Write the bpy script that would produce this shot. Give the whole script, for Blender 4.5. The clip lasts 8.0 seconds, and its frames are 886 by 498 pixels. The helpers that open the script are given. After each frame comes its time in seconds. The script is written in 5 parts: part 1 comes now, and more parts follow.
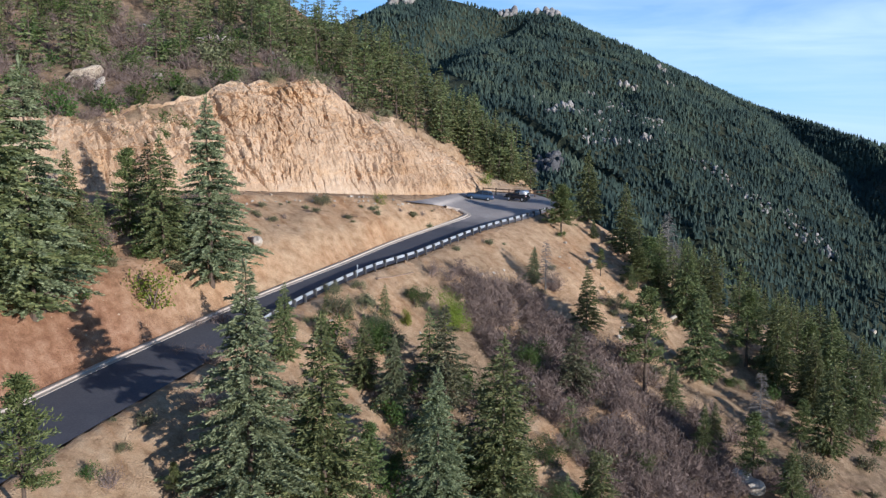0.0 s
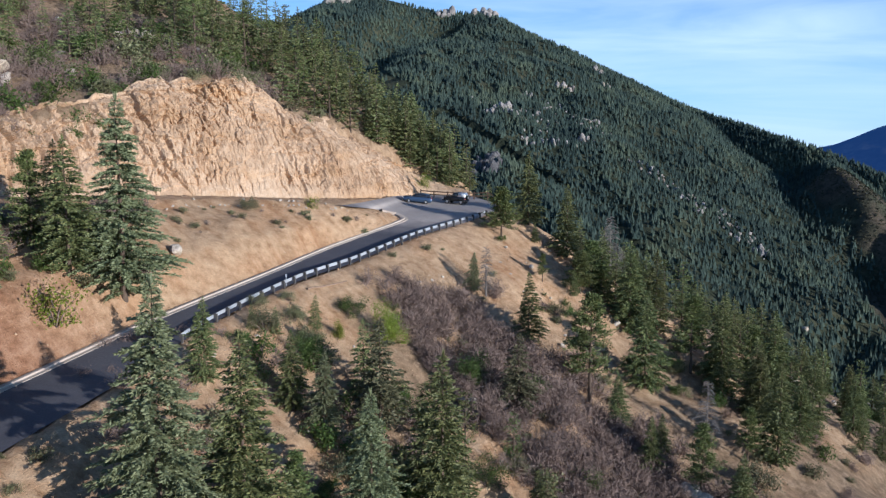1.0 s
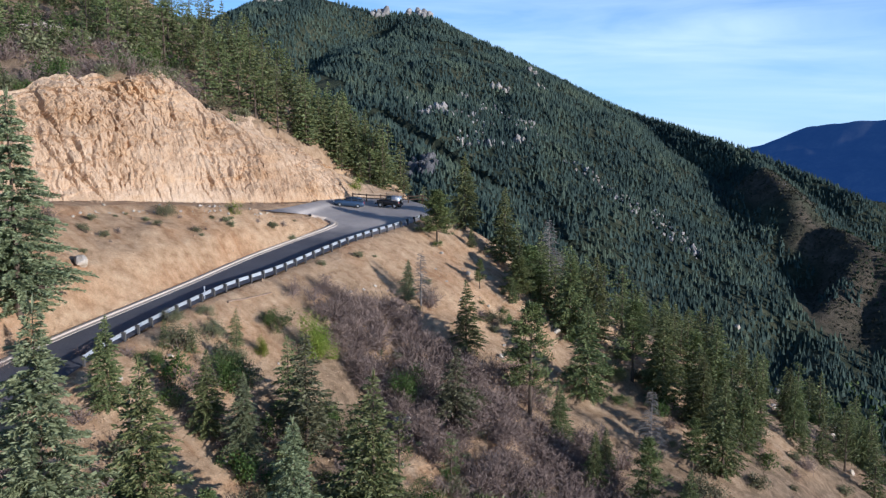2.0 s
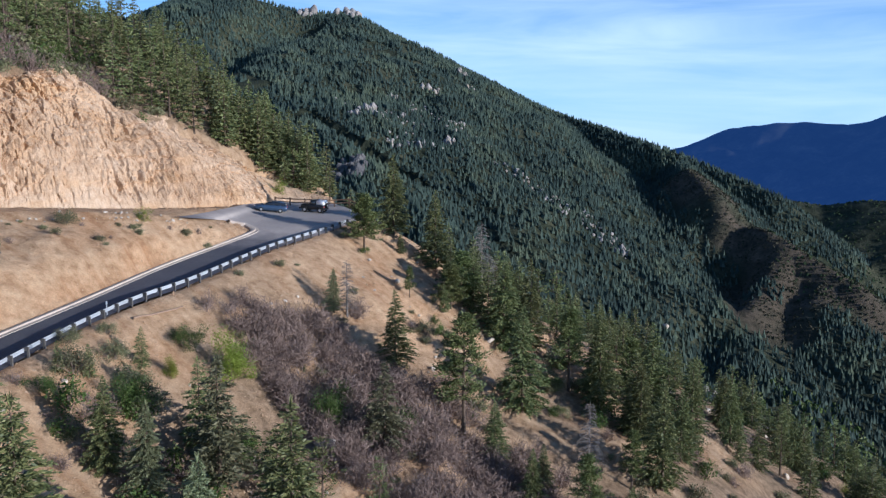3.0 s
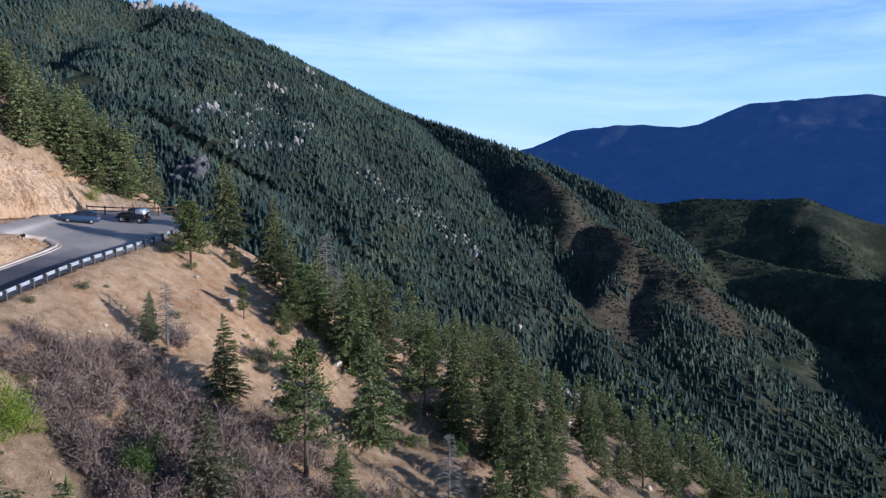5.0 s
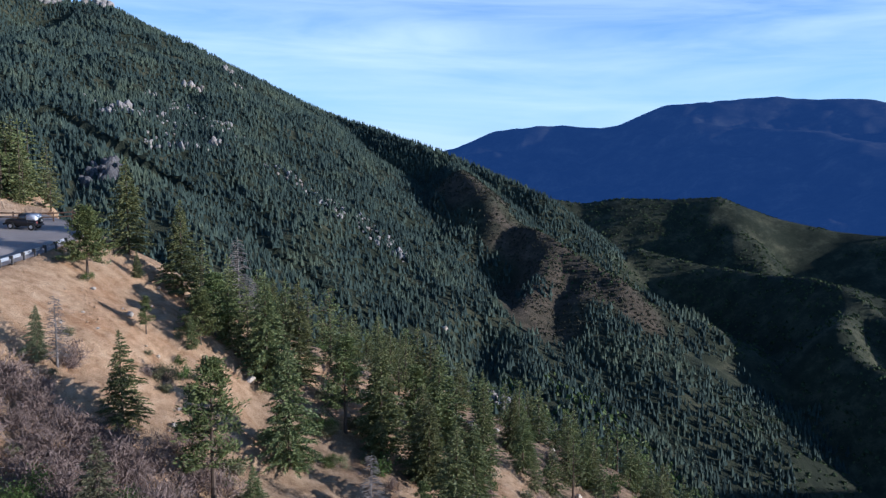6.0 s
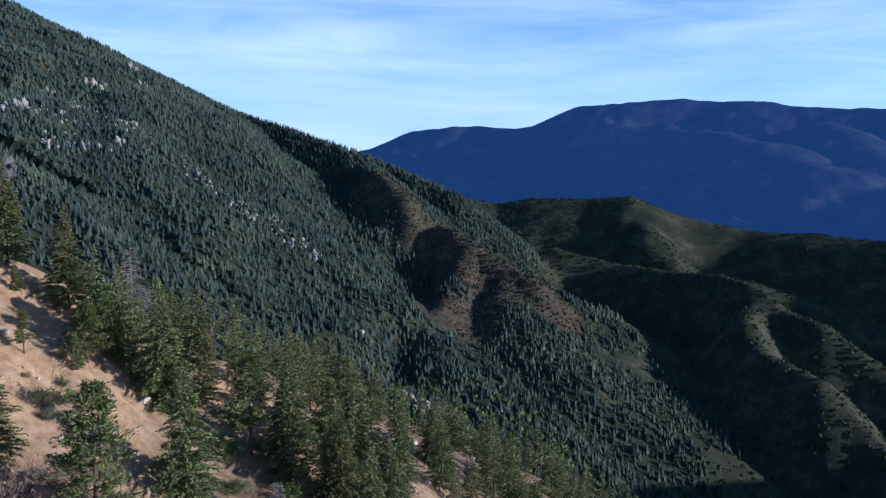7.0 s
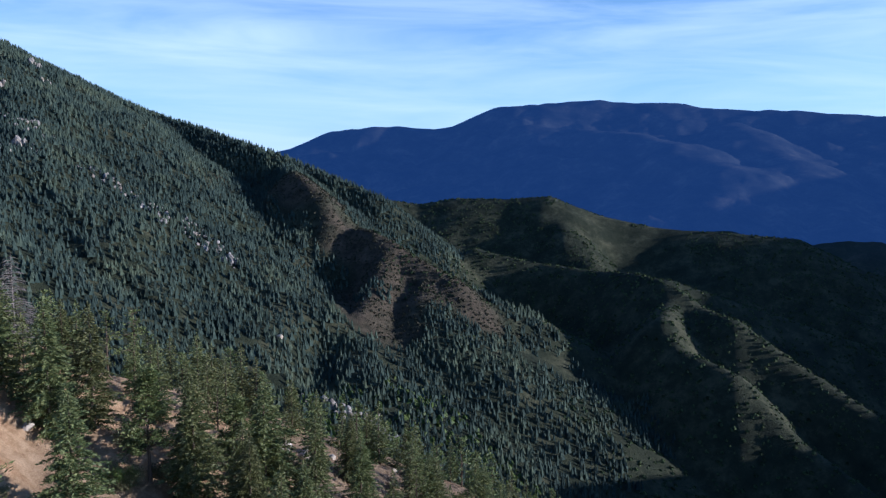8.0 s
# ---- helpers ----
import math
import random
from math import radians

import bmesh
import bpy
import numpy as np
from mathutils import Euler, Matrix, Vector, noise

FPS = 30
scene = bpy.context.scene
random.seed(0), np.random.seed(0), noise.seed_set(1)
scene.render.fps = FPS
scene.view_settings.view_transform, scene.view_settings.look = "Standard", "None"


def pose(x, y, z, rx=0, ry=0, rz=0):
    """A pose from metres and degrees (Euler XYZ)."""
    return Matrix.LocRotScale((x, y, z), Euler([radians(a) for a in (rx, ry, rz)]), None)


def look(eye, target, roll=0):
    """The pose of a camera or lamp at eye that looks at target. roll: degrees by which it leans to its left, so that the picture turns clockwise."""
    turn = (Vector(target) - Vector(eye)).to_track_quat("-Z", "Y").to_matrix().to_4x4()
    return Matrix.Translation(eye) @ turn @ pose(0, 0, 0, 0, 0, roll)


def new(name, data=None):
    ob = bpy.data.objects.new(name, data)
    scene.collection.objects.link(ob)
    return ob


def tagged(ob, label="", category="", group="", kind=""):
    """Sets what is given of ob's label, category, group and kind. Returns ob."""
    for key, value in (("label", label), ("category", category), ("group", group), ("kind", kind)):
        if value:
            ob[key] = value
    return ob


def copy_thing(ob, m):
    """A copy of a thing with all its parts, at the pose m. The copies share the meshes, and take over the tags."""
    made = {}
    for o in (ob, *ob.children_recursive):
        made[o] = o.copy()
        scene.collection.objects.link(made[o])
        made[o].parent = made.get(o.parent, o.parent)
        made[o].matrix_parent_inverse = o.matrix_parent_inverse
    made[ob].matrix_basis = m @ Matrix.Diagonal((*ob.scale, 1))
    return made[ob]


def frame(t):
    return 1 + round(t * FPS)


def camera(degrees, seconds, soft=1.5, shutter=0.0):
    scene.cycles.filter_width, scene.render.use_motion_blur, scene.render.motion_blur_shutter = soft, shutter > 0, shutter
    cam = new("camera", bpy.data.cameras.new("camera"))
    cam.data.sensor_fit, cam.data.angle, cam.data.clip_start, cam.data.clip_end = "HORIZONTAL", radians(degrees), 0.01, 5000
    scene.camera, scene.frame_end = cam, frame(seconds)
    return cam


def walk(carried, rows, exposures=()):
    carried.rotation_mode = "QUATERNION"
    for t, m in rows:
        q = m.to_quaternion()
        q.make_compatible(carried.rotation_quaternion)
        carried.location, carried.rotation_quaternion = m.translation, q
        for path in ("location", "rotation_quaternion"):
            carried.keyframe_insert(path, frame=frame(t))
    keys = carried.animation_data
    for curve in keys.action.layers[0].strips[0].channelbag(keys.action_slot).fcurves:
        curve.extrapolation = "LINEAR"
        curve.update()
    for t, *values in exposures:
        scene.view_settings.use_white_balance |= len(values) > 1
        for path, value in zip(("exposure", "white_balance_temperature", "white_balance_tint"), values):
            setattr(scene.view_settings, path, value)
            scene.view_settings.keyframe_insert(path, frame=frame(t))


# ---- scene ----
# ---------------------------------------------------------------- camera
cam = camera(55.67, 8.0, 1.35)
PATH = [(0.0, pose(0.00, -0.00, 10.60, 83.01, 0, -0.18)),
        (0.5, pose(0.27, 2.65, 10.63, 83.04, 0, -2.20)),
        (1.0, pose(0.61, 5.29, 10.64, 83.06, 0, -4.30)),
        (1.5, pose(1.06, 7.95, 10.69, 83.08, 0, -6.42)),
        (3.0, pose(2.87, 15.76, 10.76, 83.20, 0, -13.33)),
        (3.5, pose(3.68, 18.29, 10.78, 83.22, 0, -15.79)),
        (4.0, pose(4.60, 20.78, 10.79, 83.23, 0, -18.32)),
        (4.5, pose(5.63, 23.20, 10.77, 83.26, 0, -20.89)),
        (6.0, pose(9.26, 29.99, 10.70, 83.32, 0, -28.52)),
        (6.5, pose(10.63, 32.14, 10.66, 83.34, 0, -31.38)),
        (7.0, pose(12.13, 34.13, 10.62, 83.35, 0, -34.21)),
        (7.5, pose(13.70, 36.09, 10.56, 83.37, 0, -36.97)),
        (8.0, pose(15.38, 38.01, 10.49, 83.38, 0, -39.61))]
walk(cam, PATH, [(0.0, 0.38, 5560, 10), (3.5, 0.38, 5360, 12), (8.0, 0.37, 5310, 15)])
# ---------------------------------------------------------------- light
SUN_AZ, SUN_EL = 131.0, 9.5  # clockwise from +y, above the horizon
sun_dir = Vector((math.sin(radians(SUN_AZ)) * math.cos(radians(SUN_EL)), math.cos(radians(SUN_AZ)) * math.cos(radians(SUN_EL)), math.sin(radians(SUN_EL))))
sun = new("sun", bpy.data.lights.new("sun", "SUN"))
sun.data.energy, sun.data.angle, sun.data.color = 5.0, radians(0.6), (1.0, 0.91, 0.80)
sun.matrix_world = look(sun_dir * 100, (0, 0, 0))

world = bpy.data.worlds.new("sky")
scene.world = world
world.use_nodes = True


def nodes_of(tree):
    tree.nodes.clear()

    def add(kind, links=(), **values):
        n = tree.nodes.new(kind)
        for key, value in values.items():
            setattr(n, key, value)
        for socket, value in links:
            if isinstance(value, bpy.types.NodeSocket):
                tree.links.new(value, n.inputs[socket])
            else:
                n.inputs[socket].default_value = value
        return n
    return add


add = nodes_of(world.node_tree)
sky = add("ShaderNodeTexSky", sky_type="NISHITA", sun_disc=False, sun_elevation=radians(SUN_EL), sun_rotation=radians(SUN_AZ),
          altitude=2400.0, air_density=1.0, dust_density=0.2, ozone_density=1.6)
where = add("ShaderNodeTexCoord")
# thin streaks of high cloud, drawn out along the horizon
flat = add("ShaderNodeMapping", [("Vector", where.outputs["Generated"]), ("Scale", (1.3, 1.3, 11.0)), ("Rotation", (0.10, 0.06, 0.0))])
streak = add("ShaderNodeTexNoise", [("Vector", flat.outputs[0]), ("Scale", 2.3), ("Detail", 7.0), ("Roughness", 0.55), ("Distortion", 0.5)])
veil = add("ShaderNodeMapRange", [("Value", streak.outputs["Fac"]), ("From Min", 0.36), ("From Max", 0.80), ("To Min", 0.0), ("To Max", 0.85)])
up = add("ShaderNodeSeparateXYZ", [("Vector", where.outputs["Generated"])])
low = add("ShaderNodeMapRange", [("Value", up.outputs["Z"]), ("From Min", 0.0), ("From Max", 0.22), ("To Min", 0.72), ("To Max", 0.0)])
deep = add("ShaderNodeMix", [(0, 1.0), (6, sky.outputs[0]), (7, (0.80, 0.95, 1.14, 1.0))], data_type="RGBA", blend_type="MULTIPLY")
pale = add("ShaderNodeMix", [(0, low.outputs[0]), (6, deep.outputs[2]), (7, (3.0, 4.6, 6.6, 1.0))], data_type="RGBA")
thin = add("ShaderNodeMapRange", [("Value", up.outputs["Z"]), ("From Min", 0.18), ("From Max", 0.45), ("To Min", 1.0), ("To Max", 0.0)])
cover = add("ShaderNodeMath", [(0, veil.outputs[0]), (1, thin.outputs[0])], operation="MULTIPLY")
cloudy = add("ShaderNodeMix", [(0, cover.outputs[0]), (6, pale.outputs[2]), (7, (5.0, 6.0, 7.2, 1.0))], data_type="RGBA")
back = add("ShaderNodeBackground", [("Color", cloudy.outputs[2]), ("Strength", 0.122)])
add("ShaderNodeOutputWorld", [("Surface", back.outputs[0])])

# ---------------------------------------------------------------- materials
def material(name):
    m = bpy.data.materials.new(name)
    m.use_nodes = True
    return m, nodes_of(m.node_tree)


def ramp(add, fac, *stops):
    r = add("ShaderNodeValToRGB", [("Fac", fac)])
    els = r.color_ramp.elements
    while len(els) < len(stops):
        els.new(0.5)
    for e, (p, c) in zip(els, stops):
        e.position, e.color = p, (*c, 1.0)
    return r.outputs["Color"]


def noise_at(add, vec, scale, detail=4.0, rough=0.55):
    return add("ShaderNodeTexNoise", [("Vector", vec), ("Scale", scale), ("Detail", detail), ("Roughness", rough)]).outputs["Fac"]


def mix(add, fac, a, b, mode="MIX"):
    return add("ShaderNodeMix", [(0, fac), (6, a), (7, b)], data_type="RGBA", blend_type=mode).outputs[2]


def surface(add, color, rough=0.9, bump=None, strength=0.5, distance=0.1, metal=0.0, spec=0.3):
    links = [("Base Color", color), ("Roughness", rough), ("Metallic", metal), ("Specular IOR Level", spec)]
    if bump is not None:
        links.append(("Normal", add("ShaderNodeBump", [("Height", bump), ("Strength", strength), ("Distance", distance)]).outputs[0]))
    p = add("ShaderNodeBsdfPrincipled", links)
    add("ShaderNodeOutputMaterial", [("Surface", p.outputs[0])])


def mottled(name, *stops, scale=1.0, fine=12.0, rough=0.9, strength=0.4, distance=0.05, metal=0.0, spec=0.3):
    """A plain dry surface with stains at one scale and grain at a finer one."""
    m, add = material(name)
    pos = add("ShaderNodeNewGeometry").outputs["Position"]
    big, small = noise_at(add, pos, scale), noise_at(add, pos, fine, 3.0)
    both = add("ShaderNodeMath", [(0, big), (1, small)], operation="ADD").outputs[0]
    half = add("ShaderNodeMath", [(0, both), (1, 0.5)], operation="MULTIPLY").outputs[0]
    surface(add, ramp(add, half, *stops), rough, half, strength, distance, metal, spec)
    return m


def leafy(name, dark, mid, light, gloss=0.55, amount=0.25, stand=0.0):
    """Needles or leaves: each spray differs a little, each plant a little more."""
    m, add = material(name)
    island = add("ShaderNodeNewGeometry").outputs["Random Per Island"]
    plant = add("ShaderNodeObjectInfo").outputs["Random"]
    c = ramp(add, island, (0.0, dark), (0.5, mid), (1.0, light))
    hue = add("ShaderNodeMapRange", [("Value", plant), ("To Min", 0.485), ("To Max", 0.52)]).outputs[0]
    val = add("ShaderNodeMapRange", [("Value", plant), ("To Min", 0.8), ("To Max", 1.2)]).outputs[0]
    c = add("ShaderNodeHueSaturation", [("Color", c), ("Hue", hue), ("Value", val)]).outputs[0]
    if stand:  # stands of different age and kind across a mountainside
        pos = add("ShaderNodeNewGeometry").outputs["Position"]
        tint = ramp(add, noise_at(add, pos, stand, 5.0, 0.65), (0.34, (0.62, 0.66, 0.72)), (0.50, (1.0, 1.0, 1.0)), (0.66, (1.75, 1.5, 1.2)))
        c = mix(add, 1.0, c, tint, "MULTIPLY")
    p = add("ShaderNodeBsdfPrincipled", [("Base Color", c), ("Roughness", gloss), ("Specular IOR Level", 0.25)])
    t = add("ShaderNodeBsdfTranslucent", [("Color", c)])
    s = add("ShaderNodeMixShader", [(0, amount), (1, p.outputs[0]), (2, t.outputs[0])])
    add("ShaderNodeOutputMaterial", [("Surface", s.outputs[0])])
    return m


def ground_material():
    m, add = material("ground_soil")
    pos = add("ShaderNodeNewGeometry").outputs["Position"]
    zone = add("ShaderNodeAttribute", attribute_name="zone").outputs["Color"]  # red: bare cut soil, green: far mountainside, blue: red earth, far off the haze tint
    part = add("ShaderNodeSeparateColor", [("Color", zone)])
    big, mid, small = noise_at(add, pos, 0.12, 5.0), noise_at(add, pos, 0.9, 5.0, 0.65), noise_at(add, pos, 7.0, 4.0, 0.7)
    soil = ramp(add, mid, (0.30, (0.33, 0.205, 0.113)), (0.50, (0.50, 0.335, 0.197)), (0.72, (0.60, 0.43, 0.275)))
    red = ramp(add, mid, (0.30, (0.18, 0.082, 0.044)), (0.50, (0.31, 0.155, 0.086)), (0.70, (0.44, 0.255, 0.155)))
    litter = ramp(add, mid, (0.30, (0.14, 0.097, 0.058)), (0.52, (0.28, 0.194, 0.120)), (0.75, (0.42, 0.30, 0.192)))
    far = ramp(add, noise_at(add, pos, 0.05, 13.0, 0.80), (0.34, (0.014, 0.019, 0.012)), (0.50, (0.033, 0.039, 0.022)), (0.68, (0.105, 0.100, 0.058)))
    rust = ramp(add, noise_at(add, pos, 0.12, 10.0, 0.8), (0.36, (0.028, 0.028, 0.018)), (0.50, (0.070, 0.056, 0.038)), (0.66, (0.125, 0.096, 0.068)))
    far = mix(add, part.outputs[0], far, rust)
    c = mix(add, part.outputs[0], litter, soil)
    # streaks washed down the fill, across the run of the road
    across = add("ShaderNodeVectorMath", [(0, pos), (1, (0.63, 0.77, 0.0))], operation="DOT_PRODUCT").outputs["Value"]
    down = add("ShaderNodeVectorMath", [(0, pos), (1, (0.12, -0.10, 0.0))], operation="DOT_PRODUCT").outputs["Value"]
    wash = add("ShaderNodeCombineXYZ", [(0, across), (1, down)]).outputs[0]
    streaky = noise_at(add, wash, 0.55, 6.0, 0.68)
    rusty = ramp(add, streaky, (0.36, (0.86, 0.76, 0.68)), (0.48, (1.02, 1.0, 0.98)), (0.68, (1.14, 1.14, 1.14)))
    c = mix(add, part.outputs[0], c, mix(add, 1.0, c, rusty, "MULTIPLY"))
    patch = add("ShaderNodeMapRange", [("Value", big), ("From Min", 0.52), ("From Max", 0.66), ("To Min", 0.0), ("To Max", 0.35)]).outputs[0]
    c = mix(add, patch, c, mix(add, 1.0, c, (0.95, 0.74, 0.58, 1.0), "MULTIPLY"))
    c = mix(add, part.outputs[2], c, red)
    grain = ramp(add, small, (0.25, (0.72, 0.72, 0.72)), (0.75, (1.22, 1.2, 1.18)))
    c = mix(add, 1.0, c, grain, "MULTIPLY")
    # far forest floor, its colour tinted blue to stand in for haze
    hazed_carpet = ramp(add, noise_at(add, pos, 0.03, 10.0, 0.75), (0.38, (0.030, 0.046, 0.050)), (0.54, (0.048, 0.066, 0.068)), (0.70, (0.12, 0.11, 0.10)))
    far = mix(add, part.outputs[2], far, hazed_carpet)
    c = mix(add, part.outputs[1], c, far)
    tall = add("ShaderNodeMath", [(0, mid), (1, small)], operation="ADD").outputs[0]
    tall = add("ShaderNodeMath", [(0, tall), (1, streaky)], operation="ADD").outputs[0]
    surface(add, c, 0.95, tall, 0.85, 0.3, spec=0.15)
    return m


def rock_face_material(name, stops, scale=0.35):
    m, add = material(name)
    pos = add("ShaderNodeNewGeometry").outputs["Position"]
    turn = add("ShaderNodeMapping", [("Vector", pos), ("Rotation", (0.35, 0.25, 0.6)), ("Scale", (1.0, 1.0, 0.35))]).outputs[0]
    streaks, big, small = noise_at(add, turn, scale * 4, 8.0, 0.68), noise_at(add, pos, scale * 0.3, 4.0), noise_at(add, pos, 4.5, 6.0, 0.75)
    a = add("ShaderNodeMath", [(0, streaks), (1, big)], operation="ADD").outputs[0]
    a = add("ShaderNodeMath", [(0, a), (1, small)], operation="ADD").outputs[0]
    a = add("ShaderNodeMath", [(0, a), (1, 1 / 3)], operation="MULTIPLY").outputs[0]
    crack = add("ShaderNodeTexVoronoi", [("Vector", turn), ("Scale", scale * 3.0), ("Randomness", 1.0)], feature="DISTANCE_TO_EDGE").outputs["Distance"]
    seam = add("ShaderNodeMapRange", [("Value", crack), ("From Min", 0.0), ("From Max", 0.10), ("To Min", 0.90), ("To Max", 1.0)]).outputs[0]
    tone = add("ShaderNodeCombineColor", [(0, seam), (1, seam), (2, seam)]).outputs[0]
    c = mix(add, 1.0, ramp(add, a, *stops), tone, "MULTIPLY")
    band = add("ShaderNodeMapping", [("Vector", pos), ("Scale", (0.05, 0.05, 0.16))]).outputs[0]
    rusty = add("ShaderNodeMapRange", [("Value", noise_at(add, band, 1.6, 5.0, 0.6)), ("From Min", 0.5), ("From Max", 0.68), ("To Min", 0.0), ("To Max", 0.6)]).outputs[0]
    c = mix(add, rusty, c, mix(add, 1.0, c, (0.98, 0.84, 0.62, 1.0), "MULTIPLY"))
    tall = add("ShaderNodeMath", [(0, a), (1, seam)], operation="MULTIPLY").outputs[0]
    surface(add, c, 0.93, tall, 0.9, 0.4, spec=0.2)
    return m


def asphalt_material():
    """Asphalt, sun and shade in its colour: dark climb, pale worn and dusty turnout."""
    m, add = material("asphalt")
    pos = add("ShaderNodeNewGeometry").outputs["Position"]
    big, small = noise_at(add, pos, 0.3, 5.0, 0.6), noise_at(add, pos, 6.0, 3.0)
    both = add("ShaderNodeMath", [(0, big), (1, small)], operation="ADD").outputs[0]
    half = add("ShaderNodeMath", [(0, both), (1, 0.5)], operation="MULTIPLY").outputs[0]
    dark = ramp(add, half, (0.3, (0.066, 0.064, 0.074)), (0.55, (0.098, 0.095, 0.104)), (0.75, (0.14, 0.132, 0.134)))
    # this paler tone holds the turnout's sunlight as well as its wear
    worn = ramp(add, half, (0.3, (0.26, 0.225, 0.200)), (0.55, (0.36, 0.312, 0.275)), (0.75, (0.45, 0.395, 0.345)))
    north = add("ShaderNodeVectorMath", [(0, pos), (1, (0.10, 1.0, 0.0))], operation="DOT_PRODUCT").outputs["Value"]
    ragged = add("ShaderNodeMath", [(0, big), (1, 9.0), (2, north)], operation="MULTIPLY_ADD").outputs[0]
    paleness = add("ShaderNodeMapRange", [("Value", ragged), ("From Min", 123.0), ("From Max", 133.0)]).outputs[0]
    surface(add, mix(add, paleness, dark, worn), 0.82, half, 0.4, 0.05)
    return m


def hazed_mountain_material():
    """The mountain at the horizon, with blue haze put into emission and colour."""
    m, add = material("hazed_mountain")
    pos = add("ShaderNodeNewGeometry").outputs["Position"]
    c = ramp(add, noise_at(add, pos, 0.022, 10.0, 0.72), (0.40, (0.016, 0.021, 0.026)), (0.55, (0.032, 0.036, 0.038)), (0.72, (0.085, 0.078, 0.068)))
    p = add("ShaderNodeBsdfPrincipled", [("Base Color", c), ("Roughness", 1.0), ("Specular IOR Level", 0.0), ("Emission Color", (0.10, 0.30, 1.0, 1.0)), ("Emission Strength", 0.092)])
    add("ShaderNodeOutputMaterial", [("Surface", p.outputs[0])])
    return m


M_HAZED = hazed_mountain_material()
M_GROUND = ground_material()
M_CLIFF = rock_face_material("cut_granite", [(0.38, (0.30, 0.185, 0.11)), (0.45, (0.43, 0.285, 0.17)), (0.53, (0.52, 0.365, 0.235)), (0.64, (0.63, 0.475, 0.335))])
M_ROCK = rock_face_material("grey_granite", [(0.36, (0.13, 0.118, 0.110)), (0.5, (0.28, 0.255, 0.235)), (0.62, (0.42, 0.385, 0.35))], 0.8)
# the grey granite again, with the shade on three crags put into its colour
M_SHADEDROCK = rock_face_material("shaded_granite", [(0.36, (0.045, 0.043, 0.045)), (0.5, (0.10, 0.095, 0.095)), (0.62, (0.19, 0.178, 0.17))], 0.8)
M_PALE = rock_face_material("pale_granite", [(0.36, (0.28, 0.23, 0.18)), (0.5, (0.48, 0.41, 0.33)), (0.62, (0.6, 0.53, 0.45))], 0.8)
M_PALELOG = mottled("bare_wood", (0.3, (0.17, 0.11, 0.07)), (0.7, (0.36, 0.25, 0.17)), scale=2.0)
M_ASPHALT = asphalt_material()
M_RAILWOOD = mottled("brown_timber", (0.3, (0.05, 0.03, 0.02)), (0.7, (0.10, 0.062, 0.042)), scale=2.0)
M_CONCRETE = mottled("pale_concrete", (0.3, (0.34, 0.275, 0.22)), (0.6, (0.48, 0.40, 0.325)), (0.8, (0.56, 0.49, 0.41)), scale=0.5, fine=9.0)
M_STEEL = mottled("galvanised_steel", (0.3, (0.42, 0.44, 0.46)), (0.6, (0.56, 0.58, 0.60)), (0.8, (0.66, 0.68, 0.70)), scale=0.8, fine=14.0, rough=0.5, metal=0.55, strength=0.1)
M_POST = mottled("weathered_post", (0.3, (0.06, 0.055, 0.05)), (0.7, (0.13, 0.12, 0.11)), scale=2.0)
M_BARK = mottled("bark", (0.3, (0.055, 0.038, 0.027)), (0.6, (0.12, 0.085, 0.06)), (0.8, (0.19, 0.14, 0.10)), scale=3.0, fine=20.0)
M_DEADWOOD = mottled("dead_wood", (0.3, (0.12, 0.10, 0.088)), (0.7, (0.24, 0.21, 0.185)), scale=3.0, fine=20.0)
M_TWIG = mottled("bare_twigs", (0.3, (0.115, 0.080, 0.064)), (0.52, (0.205, 0.147, 0.120)), (0.75, (0.34, 0.255, 0.21)), scale=0.45, fine=9.0)
M_FIR = leafy("fir_needles", (0.056, 0.074, 0.028), (0.126, 0.143, 0.053), (0.245, 0.245, 0.095), amount=0.15)
M_BLUEFIR = leafy("blue_fir_needles", (0.090, 0.105, 0.050), (0.180, 0.195, 0.098), (0.31, 0.315, 0.17), amount=0.22)
M_PINE = leafy("pine_needles", (0.052, 0.072, 0.023), (0.114, 0.138, 0.043), (0.21, 0.222, 0.082), amount=0.15)
M_THIN = leafy("thin_needles", (0.075, 0.075, 0.04), (0.13, 0.125, 0.066), (0.20, 0.185, 0.105))
M_FARSCRUB = leafy("far_scrub_leaves", (0.022, 0.034, 0.016), (0.045, 0.062, 0.026), (0.085, 0.10, 0.042), gloss=0.95, amount=0.12)
M_FARFIR = leafy("far_needles", (0.034, 0.053, 0.043), (0.045, 0.067, 0.053), (0.060, 0.084, 0.064), gloss=0.95, amount=0.12, stand=0.03)
M_KNOLLSCRUB = leafy("knoll_scrub_leaves", (0.022, 0.026, 0.014), (0.048, 0.048, 0.028), (0.085, 0.075, 0.048), gloss=0.95, amount=0.12)
M_SHRUB = leafy("shrub_leaves", (0.045, 0.075, 0.018), (0.085, 0.13, 0.030), (0.15, 0.19, 0.055), amount=0.35)
M_SPRING = leafy("spring_leaves", (0.13, 0.16, 0.020), (0.21, 0.25, 0.035), (0.32, 0.34, 0.07), amount=0.4)
M_SAGE = leafy("sage_leaves", (0.085, 0.088, 0.040), (0.15, 0.148, 0.072), (0.24, 0.225, 0.12), amount=0.2)
M_CARBLUE = mottled("blue_car_paint", (0.3, (0.045, 0.075, 0.13)), (0.8, (0.055, 0.09, 0.15)), rough=0.3, strength=0.0, metal=0.4, spec=0.6)
M_CARBLACK = mottled("black_car_paint", (0.3, (0.012, 0.012, 0.013)), (0.8, (0.018, 0.018, 0.02)), rough=0.3, strength=0.0, spec=0.6)
